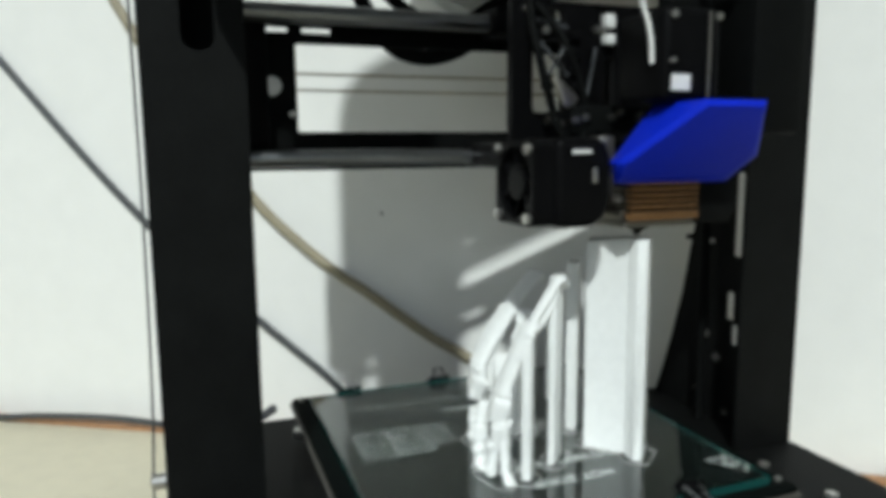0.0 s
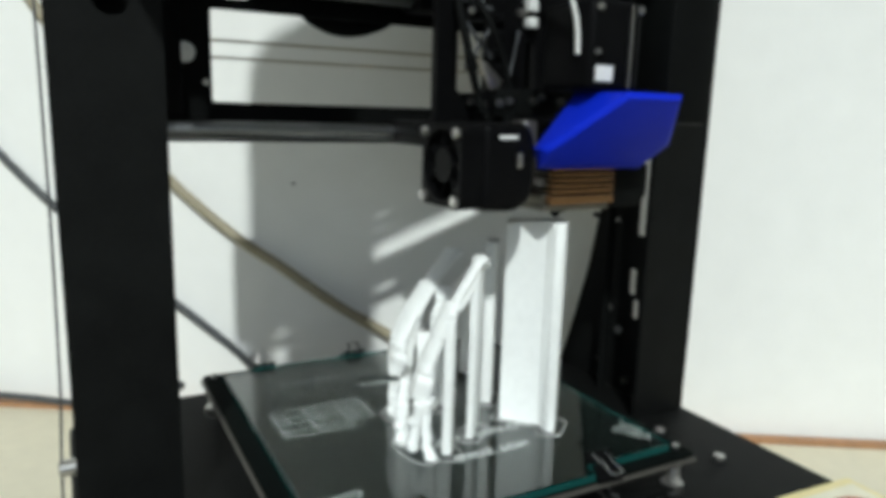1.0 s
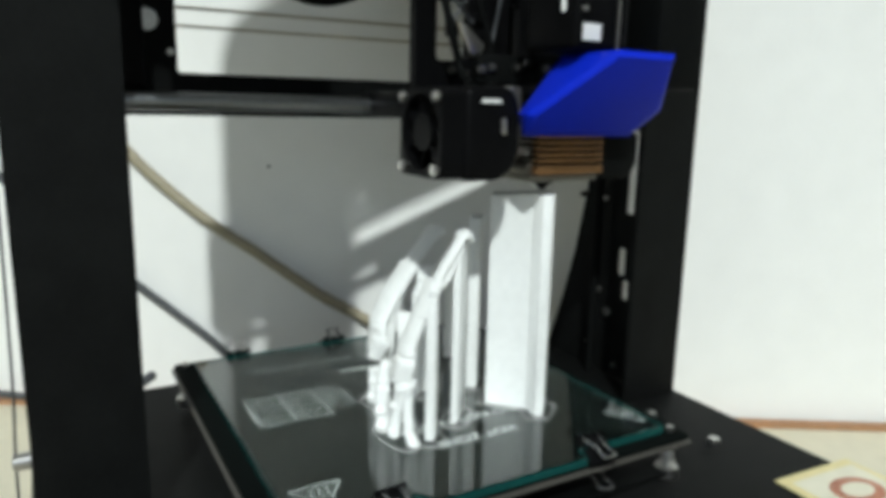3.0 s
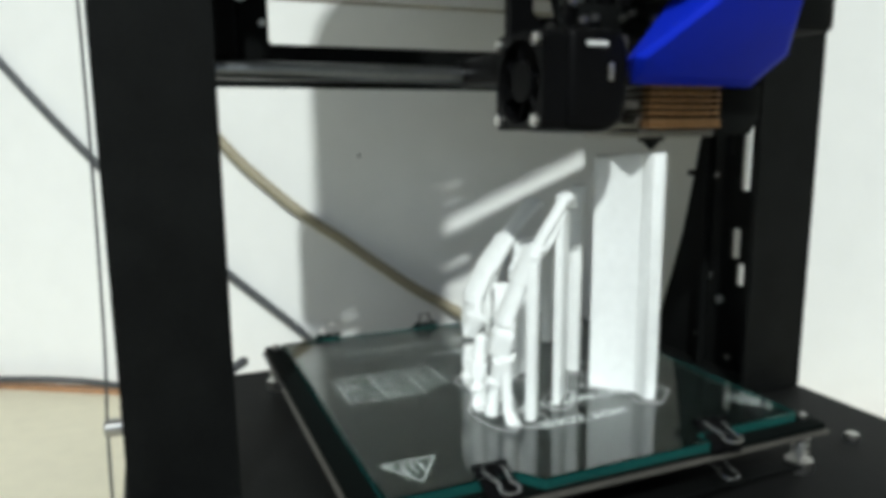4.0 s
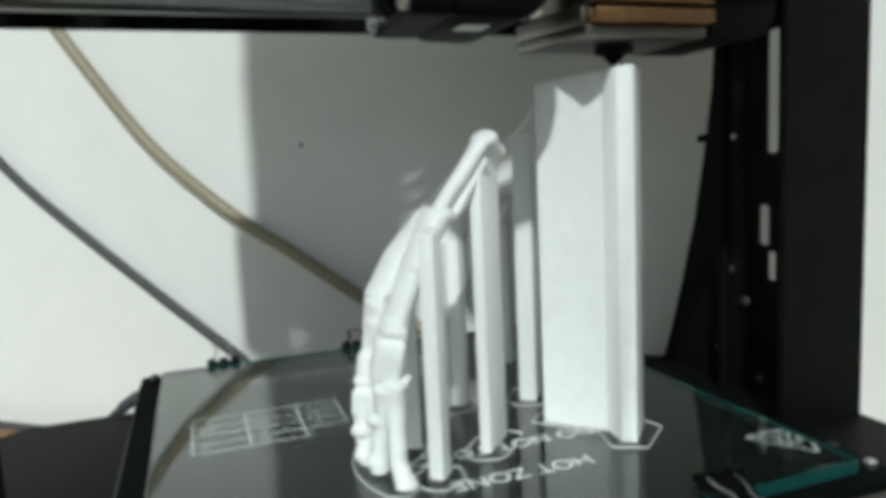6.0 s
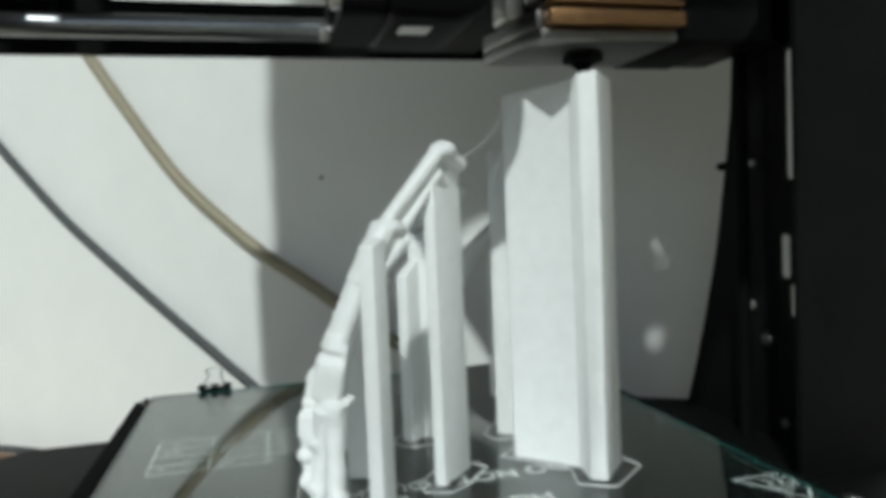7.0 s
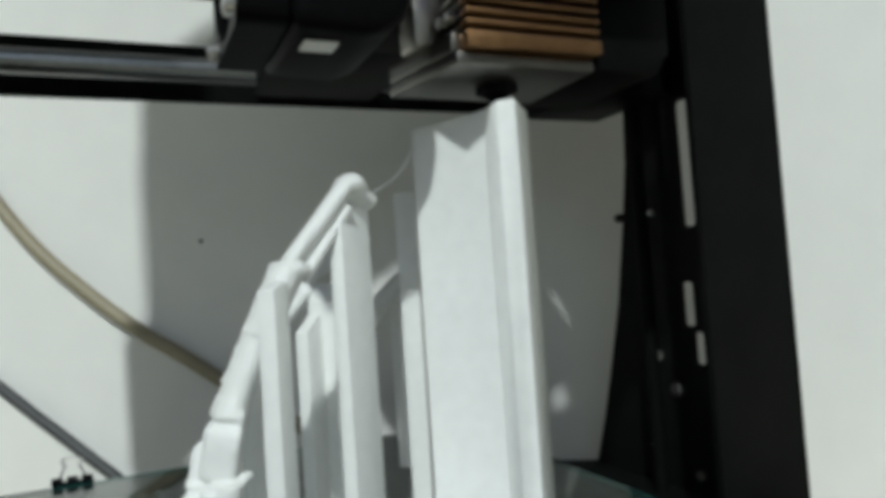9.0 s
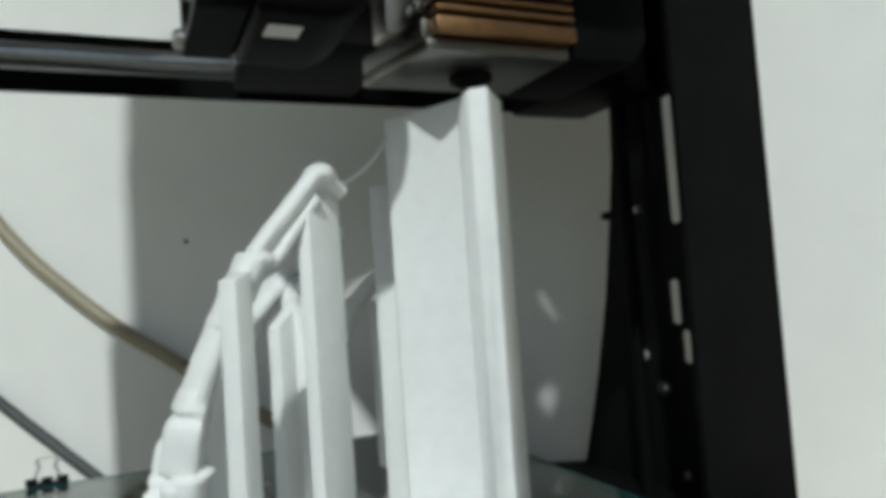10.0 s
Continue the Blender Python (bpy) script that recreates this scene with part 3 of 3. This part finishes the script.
for y in (0.1005, 0.1088, 0.1172, 0.126):
    for x0 in (0.0155, 0.0350, 0.0545):
        x = x0 + rnd.uniform(0, 0.003)
        while x < x0 + rnd.choice((0.001, 0.003, 0.005)) and not (x0 > 0.05 and y < 0.105):
            w = rnd.uniform(0.001, 0.0026)
            ink_line(bm, (x, y), (x + w, y), 0.0008)
            x += w + 0.0009
part("rating_table", bm, M_INK, bed, "white printed table of small values", smooth=False)
bm = B()
x = 0.030
while x < 0.150:
    w = rnd.uniform(0.003, 0.009)
    ink_line(bm, (x, 0.1715), (x + w, 0.1715), 0.0006)
    x += w + 0.0022
x = 0.078
while x < 0.130:
    w = rnd.uniform(0.0022, 0.0038)
    ink_line(bm, (x, 0.1505), (x + w, 0.1505), 0.0018)
    x += w + 0.0014
part("small_print", bm, M_INK, bed, "lines of tiny white printing", smooth=False)
for cx in (0.0185, 0.1965):
    bm = B()
    tri = [(cx - 0.0115, 0.0295), (cx + 0.0115, 0.0295), (cx, 0.0115)]
    for i in range(3):
        ink_line(bm, tri[i], tri[(i + 1) % 3], 0.00045)
    for k in (-0.0036, 0, 0.0036):
        pts = [(cx + k + 0.0009 * math.sin(j * 1.5), 0.0185 + j * 0.0012) for j in range(8)]
        for a, b in zip(pts, pts[1:]):
            ink_line(bm, a, b, 0.00045)
    part("hot_surface_mark", bm, M_INK, bed, "white warning triangle with heat waves", smooth=False)


def lettering(text, x, y, size):
    """Words printed on the board, read from the far side."""
    cu = bpy.data.curves.new("lettering", "FONT")
    cu.body, cu.size, cu.extrude = text, size, 0.00003
    cu.offset = 0.00003
    tmp = bpy.data.objects.new("lettering", cu)
    scene.collection.objects.link(tmp)
    me = bpy.data.meshes.new_from_object(tmp.evaluated_get(bpy.context.evaluated_depsgraph_get()))
    bpy.data.objects.remove(tmp)
    me.materials.clear()
    me.materials.append(M_INK)
    ob = new("lettering", me)
    ob.matrix_basis = pose(x, y, INK_Z + 0.00008, 0, 0, 180)
    ob.parent = bed
    return tagged(ob, "white printed warning words")


lettering("HOT ZONE", 0.1315, 0.0405, 0.0090)
lettering("DO NOT TOUCH", 0.1445, 0.0610, 0.0090)

# glass sheet
bm = B()
prism(bm, [(0, 0.0), (0.0535, 0.0), (0.060, -0.0085), (0.141, -0.0085), (0.1415, 0.0), (0.2, 0.0), (0.2, 0.203), (0, 0.203)], -0.0050, 0.0, "z", 0.0005, 1)
bm.normal_update()
for f in bm.faces:
    f.material_index = 1 if abs(f.normal.z) < 0.5 else 0
glass = part("glass_sheet", bm, [M_GLASS, M_TEAL], None, smooth=False)
tagged(glass, "clear glass plate with green edges clipped onto the bed", "glass plate")
glass.visible_shadow = False


def binder_clip(at, rz, reach, up, down, wire=0.00065, finish=None):
    """A foldback clip: sprung body and two wire handles, its mouth on the glass edge; +y points onto the glass. up, down: tilt of the handles."""
    c = thing("binder_clip", "black steel binder clip with wire handles on the bed edge", "clip", "clips on the bed")
    bm = B()
    prism(bm, [(-0.0068, -0.0052), (0.0055, 0.0010), (0.0055, 0.0017), (-0.0072, -0.0036), (-0.0082, -0.0052), (-0.0072, -0.0088), (0.0055, -0.0130), (0.0055, -0.0123), (-0.0068, -0.0076)], -0.0075, 0.0075, "x", 0.0002, 1)
    part("clip_body", bm, M_BLACK, c)
    for x in (-0.0055, 0.0, 0.0055):
        part("barrel", rod(B(), (x - 0.002, 0.0055, 0.0019), (x + 0.002, 0.0055, 0.0019), 0.0014, 10), M_BLACK, c)
    for z, tilt in ((0.0021, up), (-0.0135, down)):
        bm = B()
        pts = [(-0.0044, 0.0, 0), (-0.0040, -0.007, 0.0003), (-0.0026, -0.014, 0.0006), (-0.0038, -0.019, 0.0006), (-0.0028, -0.0225, 0.0006), (0, -0.0235, 0.0006),
               (0.0028, -0.0225, 0.0006), (0.0038, -0.019, 0.0006), (0.0026, -0.014, 0.0006), (0.0040, -0.007, 0.0003), (0.0044, 0.0, 0)]
        sweep(bm, spline(pts, 5), wire, 8)
        bmesh.ops.transform(bm, matrix=Matrix.Translation((0, 0.0055, z)) @ Matrix.Rotation(radians(tilt), 4, "X") @ Matrix.Diagonal((1, reach, 1, 1)), verts=bm.verts)
        part("wire_handle", bm, finish or M_STEEL, c, "steel wire handle")
    c.matrix_basis = pose(*at, 0, 0, rz)
    return c


binder_clip((0.044, 0.0, 0.0), 4, 0.78, 12, 8, 0.0005)
binder_clip((0.1525, 0.0, 0.0), -6, 0.80, 10, 14, 0.00045)
binder_clip((0.028, 0.2085, 0.0), 180, 0.38, -62, 0, 0.0005, M_BOLT)
binder_clip((0.094, 0.2085, 0.0), 178, 0.30, -48, 0, 0.0007, M_BLACK)

# ---- the prints on the glass ----
def bones(name, label, segs, balls=(), boxes=(), plane=None):
    """A jointed bony piece of printed plastic: tapered shafts (ends and radii), round joints and squarish knuckles, under one skin."""
    bm = B()
    for p, q, r0, r1 in segs:
        rod(bm, p, q, r0 * 1.06, 14, r1 * 1.06)
    for c, r, sc in balls:
        ball(bm, Vector(c), r, sc)
    for c, size, lean in boxes:
        x, y, z = (v / 2 for v in size)
        box(bm, -x, x, -y, y, -z, z, 0.0016, 2, Matrix.Translation(c) @ Matrix.Rotation(radians(-24), 4, "Z") @ Matrix.Rotation(radians(lean), 4, "Y"))
    bmesh.ops.subdivide_edges(bm, edges=[e for e in bm.edges if e.calc_length() > 0.004], cuts=3, use_grid_fill=True)
    for v in bm.verts:
        if plane and v.co.z > 0.024:          # the bones are broader across the bend than along it
            mid = plane[0] + plane[1] * (v.co.x - 0.075)
            v.co.y = mid + (v.co.y - mid) * (1 + plane[2] * min(1, (v.co.z - 0.024) / 0.01))
        v.co += noise.noise_vector(v.co * 210) * 0.0005
        v.co.z = max(v.co.z, 0.0002)
    ob = part(name, bm, M_WHITE)
    skin = ob.modifiers.new("skin", "REMESH")
    skin.mode, skin.voxel_size, skin.use_smooth_shade = "VOXEL", 0.00055, True
    return tagged(ob, label, "printed model", "printed bone pieces")


arch = bones("printed_model", "white printed plastic jointed arch standing on two prongs",
      [((0.0700, 0.0462, 0.0290), (0.0690, 0.0430, 0.0160), 0.0034, 0.0026), ((0.0690, 0.0430, 0.0160), (0.0684, 0.0405, 0.0065), 0.0026, 0.0024), ((0.0684, 0.0405, 0.0070), (0.0694, 0.0378, 0.0016), 0.0024, 0.0030),
       ((0.0668, 0.0470, 0.0280), (0.0660, 0.0490, 0.0140), 0.0030, 0.0026), ((0.0660, 0.0490, 0.0140), (0.0650, 0.0500, 0.0015), 0.0026, 0.0030),
       ((0.0712, 0.0500, 0.0430), (0.0722, 0.0502, 0.0475), 0.0043, 0.0037), ((0.0722, 0.0502, 0.0460), (0.0790, 0.0506, 0.0622), 0.0036, 0.0035),
       ((0.0790, 0.0506, 0.0612), (0.0870, 0.0515, 0.0775), 0.0041, 0.0040),
       ((0.0868, 0.0500, 0.0785), (0.1045, 0.0545, 0.0990), 0.0021, 0.0023), ((0.0893, 0.0545, 0.0750), (0.1062, 0.0582, 0.0940), 0.0020, 0.0020), ((0.0900, 0.0505, 0.0745), (0.1040, 0.0545, 0.0925), 0.0017, 0.0018),
       ((0.1050, 0.0558, 0.0985), (0.1125, 0.0590, 0.0945), 0.0033, 0.0022)],
      [((0.0878, 0.0515, 0.0768), 0.0043, (1.15, 1.0, 0.72)), ((0.1058, 0.0560, 0.0985), 0.0040, (1.1, 1, 0.9)), ((0.0648, 0.0490, 0.0180), 0.0034, (1, 1, 0.8)), ((0.0645, 0.0500, 0.0050), 0.0034, (1, 1, 0.9)),
       ((0.0696, 0.0376, 0.0018), 0.0032, (1.1, 1, 0.7)), ((0.0732, 0.0470, 0.0300), 0.0018, (1.5, 1, 0.7))],
      [((0.0692, 0.0495, 0.0355), (0.0090, 0.0075, 0.0130), 10), ((0.0715, 0.0498, 0.0425), (0.0072, 0.0070, 0.0070), 14), ((0.0690, 0.0470, 0.0268), (0.0062, 0.006, 0.006), 0)], (0.0500, 0.17, 0.55))
arch.location.x = 0.0016
bones("printed_model", "white printed plastic jointed chain leaning behind the arch",
      [((0.0755, 0.0945, 0.0), (0.0765, 0.0955, 0.0200), 0.0028, 0.0032), ((0.0795, 0.0940, 0.0), (0.0795, 0.0965, 0.0200), 0.0028, 0.0030), ((0.0785, 0.0970, 0.0270), (0.0800, 0.0980, 0.0440), 0.0040, 0.0036),
       ((0.0795, 0.0980, 0.0440), (0.0904, 0.1035, 0.0585), 0.0035, 0.0037), ((0.0904, 0.1035, 0.0581), (0.1050, 0.1107, 0.0715), 0.0040, 0.0036),
       ((0.0850, 0.0990, 0.0150), (0.0870, 0.1020, 0.0460), 0.0032, 0.0036), ((0.0870, 0.1020, 0.0460), (0.0960, 0.1065, 0.0600), 0.0034, 0.0034), ((0.1042, 0.1097, 0.0722), (0.1275, 0.1215, 0.0895), 0.0028, 0.0030), ((0.1062, 0.1122, 0.0702), (0.1295, 0.1240, 0.0870), 0.0025, 0.0026)],
      [((0.1050, 0.1107, 0.0713), 0.0044, (1.1, 1, 0.8)), ((0.1287, 0.1226, 0.0885), 0.0040, (1.1, 1, 0.9)), ((0.0760, 0.0950, 0.0130), 0.0036, (1, 1, 0.8)), ((0.0752, 0.0945, 0.0040), 0.0038, (1.1, 1, 0.8)), ((0.0790, 0.0975, 0.0425), 0.0036, (0.9, 1, 1.0)), ((0.0815, 0.0955, 0.0245), 0.0018, (1.4, 1, 0.7))],
      [((0.0788, 0.0972, 0.0310), (0.0078, 0.0088, 0.0140), 10)], (0.095, 0.5, 1.0))
bones("printed_model", "white printed plastic jointed chain at the back of the group",
      [((0.1180, 0.1300, 0.0), (0.1175, 0.1315, 0.0250), 0.0036, 0.0040), ((0.1180, 0.1310, 0.0270), (0.1265, 0.1310, 0.0470), 0.0040, 0.0036), ((0.1265, 0.1310, 0.0470), (0.1370, 0.1320, 0.0630), 0.0040, 0.0036),
       ((0.1370, 0.1320, 0.0630), (0.1490, 0.1330, 0.0740), 0.0034, 0.0030)],
      [((0.1370, 0.1320, 0.0630), 0.0044, (1, 1, 0.8)), ((0.1495, 0.1330, 0.0735), 0.0040, (1, 1, 0.8))], [((0.1178, 0.1312, 0.030), (0.0088, 0.0088, 0.012), 8)])
bones("printed_model", "short white printed plastic knobbly stump beside the arch",
      [((0.0655, 0.0600, 0.0), (0.0655, 0.0625, 0.0180), 0.0032, 0.0034), ((0.0690, 0.0590, 0.0), (0.0675, 0.0625, 0.0170), 0.0028, 0.0030), ((0.0660, 0.0625, 0.0170), (0.0680, 0.0640, 0.0330), 0.0036, 0.0030)],
      [((0.0645, 0.0610, 0.0110), 0.0038, (1.1, 1, 0.7)), ((0.0645, 0.0598, 0.0036), 0.0036, (1.1, 1, 0.8)), ((0.0672, 0.0632, 0.0260), 0.0040, (1.1, 1, 0.6)), ((0.0682, 0.0640, 0.0335), 0.0032, (1, 1, 0.8))], [((0.0660, 0.0625, 0.0195), (0.0078, 0.0078, 0.009), 8)])


def pillar(cx, cy, w, d, h, turn, lean=0.0):
    """A thin-walled printed support with a chamfered top."""
    bm = B()
    box(bm, -w / 2, w / 2, 0, d, 0.0002, h, 0.0005, 2)
    for v in bm.verts:
        if v.co.z > h * 0.8:
            v.co.z += lean * (v.co.y / d)
    for v in bm.verts:
        v.co.x += 0.00025 * noise.noise(Vector((cx * 50, v.co.y * 300, v.co.z * 40)))
    ob = part("support_pillar", bm, M_WHITE)
    ob.matrix_basis = pose(cx, cy, 0, 0, 0, turn)
    return tagged(ob, "slim white printed support standing on the glass", "support", "printed supports")


pillar(0.0807, 0.0393, 0.0048, 0.0066, 0.0725, -42, 0.002)
pillar(0.1012, 0.0508, 0.0038, 0.0165, 0.0890, -43, 0.008)
pillar(0.1345, 0.0880, 0.0066, 0.0150, 0.1010, -38)
pillar(0.1072, 0.0965, 0.0092, 0.0060, 0.0680, -45, 0.006)
pillar(0.1000, 0.0930, 0.0046, 0.0090, 0.0590, -48, 0.006)
pillar(0.0800, 0.0640, 0.0085, 0.0040, 0.0470, -17, 0.012)
pillar(0.1480, 0.1385, 0.0062, 0.0080, 0.0640, -40)

bm = B()
prism(bm, [(0.1297, 0.0657), (0.1452, 0.0492), (0.1438, 0.0393), (0.1483, 0.0366), (0.1590, 0.0485), (0.1565, 0.0580), (0.1365, 0.0740)], 0.0002, 0.1190, "z", 0.0004, 1)
for v in bm.verts:
    if v.co.z > 0.1:
        v.co.z += -0.0025 * max(0, min(1, (0.146 - v.co.x) / 0.015)) + 0.0004 * noise.noise(v.co * 300)
tagged(part("printed_slab", bm, M_WHITE), "tall white printed plastic slab with angled faces", "printed part")
bm = B()
sweep(bm, spline([(0.1115, 0.0585, 0.0955), (0.117, 0.060, 0.0985), (0.124, 0.0625, 0.1035), (0.1305, 0.0655, 0.1115)]), 0.00036, 5)
tagged(part("plastic_string", bm, M_WHITE), "fine white plastic string stretched between the prints", "string")


def skirt(pts):
    """A thin printed outline on the glass."""
    bm = B()
    line = [Vector((x, y, 0.00025)) for x, y in pts + pts[:1]]
    sweep(bm, line, 0.00022, 5)
    return tagged(part("print_outline", bm, M_WHITE), "thin white printed outline lying on the glass", "outline", "outlines on the glass")


skirt([(0.126, 0.068), (0.1425, 0.0500), (0.1392, 0.0380), (0.149, 0.0325), (0.1635, 0.0450), (0.1600, 0.060), (0.138, 0.079)])
skirt([(0.0955, 0.0545), (0.0960, 0.0475), (0.1030, 0.0445), (0.1085, 0.0480), (0.1190, 0.0610), (0.1130, 0.0680), (0.1030, 0.0635)])
skirt([(0.0745, 0.0440), (0.0760, 0.0350), (0.0810, 0.0318), (0.0890, 0.0370), (0.0905, 0.0450), (0.0815, 0.0500)])
skirt([(0.0600, 0.0530), (0.0615, 0.0440), (0.0645, 0.0360), (0.0700, 0.0325), (0.0745, 0.0360), (0.0735, 0.0480), (0.0860, 0.0620), (0.0830, 0.0720), (0.0740, 0.0720), (0.0610, 0.0640)])
skirt([(0.0695, 0.0990), (0.0700, 0.0900), (0.0810, 0.0885), (0.0860, 0.0965), (0.0800, 0.1045), (0.0730, 0.1040)])
skirt([(0.0950, 0.0930), (0.1010, 0.0870), (0.1120, 0.0890), (0.1175, 0.0980), (0.1090, 0.1080), (0.0995, 0.1040)])
skirt([(0.1275, 0.0920), (0.1295, 0.0850), (0.1385, 0.0820), (0.1500, 0.0930), (0.1460, 0.1040), (0.1360, 0.1040)])
skirt([(0.1110, 0.1300), (0.1160, 0.1230), (0.1250, 0.1280), (0.1260, 0.1360), (0.1170, 0.1400)])

# ---- hose, cable, card ----
bm = B()
def on_wall(x, z, off):
    """A place on the back wall, off metres in front of it."""
    return Vector((x, 0.4176 - 0.6 * x, z)) + INTO * off


sweep(bm, spline([on_wall(x, z, 0.0052) for x, z in ((-0.15, 0.365), (-0.123, 0.310), (-0.096, 0.258), (-0.076, 0.227), (-0.042, 0.172), (-0.006, 0.118), (0.028, 0.081), (0.061, 0.0515), (0.083, 0.0358), (0.132, -0.002), (0.168, -0.0245), (0.21, -0.055), (0.24, -0.09))]), 0.0046, 12)
tagged(part("hose", bm, M_HOSE), "olive-grey plastic hose sagging along the wall", "hose")
bm = B()
sweep(bm, spline([on_wall(x, z, 0.0042) for x, z in ((-0.30, 0.345), (-0.213, 0.231), (-0.16, 0.162), (-0.118, 0.111), (-0.09, 0.080), (-0.048, 0.040), (-0.0045, 0.0), (0.021, -0.0228), (0.055, -0.055), (0.085, -0.098))]), 0.0036, 12)
tagged(part("cable", bm, M_CABLE), "dark grey cable running slantwise down the wall", "cable")
bm = B()
a0, a1 = WALL_P + INTO * 0.02, Vector((0, 0, TABLE_Z + 0.006))
sweep(bm, spline([a0 + ALONG * u + INTO * d + Vector((0, 0, TABLE_Z + z)) for u, d, z in ((-0.75, 0.0, 0.004), (-0.45, 0.0, 0.004), (-0.36, 0.0, 0.010), (-0.28, 0.0, 0.013), (-0.22, 0.0, 0.010), (-0.16, 0.0, 0.005), (-0.05, 0.01, 0.004), (0.02, 0.02, 0.004))]), 0.003, 10)
tagged(part("cable", bm, M_CABLE), "dark cable lying along the foot of the wall", "cable")
bm = B()
sweep(bm, spline([a0 + ALONG * u + INTO * d + Vector((0, 0, TABLE_Z + z)) for u, d, z in ((0.57, -0.012, 0.006), (0.61, -0.013, 0.008), (0.66, -0.014, 0.013), (0.72, -0.014, 0.020), (0.84, -0.014, 0.022))]), 0.003, 10)
tagged(part("cable", bm, M_CABLE), "dark cable lying along the foot of the wall", "cable")
# stray dark lead between upright and bed
bm = B()
sweep(bm, spline([(-0.055, 0.284, -0.1065), (-0.050, 0.281, -0.075), (-0.037, 0.275, -0.047), (-0.0258, 0.270, -0.0350), (-0.0155, 0.268, -0.0280)]), [0.0026] * 8 * 3 + [0.0034] * 8 + [0.0018], 10)
tagged(part("plug_lead", bm, M_CABLE), "short dark lead end resting behind the upright", "cable")
card = thing("card", "yellow-edged printed card lying on the machine base", "card")
CARD = pose(0.288, -0.062, BASE_Z + 0.0003, 0, 0, -3)
bm = box(B(), -0.030, 0.030, -0.035, 0.034, 0, 0.0005)
bmesh.ops.transform(bm, matrix=CARD, verts=bm.verts)
part("card_sheet", bm, M_CARD, card)
bm = box(B(), -0.024, 0.026, -0.029, 0.028, 0.0006, 0.0008)
bmesh.ops.transform(bm, matrix=CARD, verts=bm.verts)
part("card_field", bm, M_CARDIN, card)
bm = B()
bmesh.ops.create_cone(bm, cap_ends=True, segments=28, radius1=0.016, radius2=0.016, depth=0.0002, matrix=CARD @ Matrix.Translation((0.002, 0.008, 0.0011)) @ Matrix.Diagonal((1, 0.75, 1, 1)))
part("card_print", bm, M_RED, card, "red-brown oval print")
bm = B()
bmesh.ops.create_cone(bm, cap_ends=True, segments=28, radius1=0.0105, radius2=0.0105, depth=0.0002, matrix=CARD @ Matrix.Translation((0.002, 0.008, 0.0014)) @ Matrix.Diagonal((1, 0.62, 1, 1)))
part("card_centre", bm, M_CARDIN, card, "pale centre of the oval print")
# spool above the axis
spool = thing("spool", "smoky clear plastic filament spool behind the machine", "spool")
SP = Matrix.Translation((0.150, 0.228, 0.354)) @ Matrix.Rotation(radians(90), 4, "X")
for z in (-0.012, 0.012):
    bm = B()
    bmesh.ops.create_cone(bm, cap_ends=True, segments=48, radius1=0.095, radius2=0.095, depth=0.002, matrix=SP @ Matrix.Translation((0, 0, z)))
    part("flange", bm, M_SPOOL, spool)
bm = B()
bmesh.ops.create_cone(bm, cap_ends=True, segments=40, radius1=0.055, radius2=0.055, depth=0.021, matrix=SP)
part("hub", bm, M_LABEL, spool)
part("spool_rod", rod(B(), (0.150, 0.0935, 0.354), (0.150, 0.250, 0.354), 0.006, 12), M_STEEL, spool)
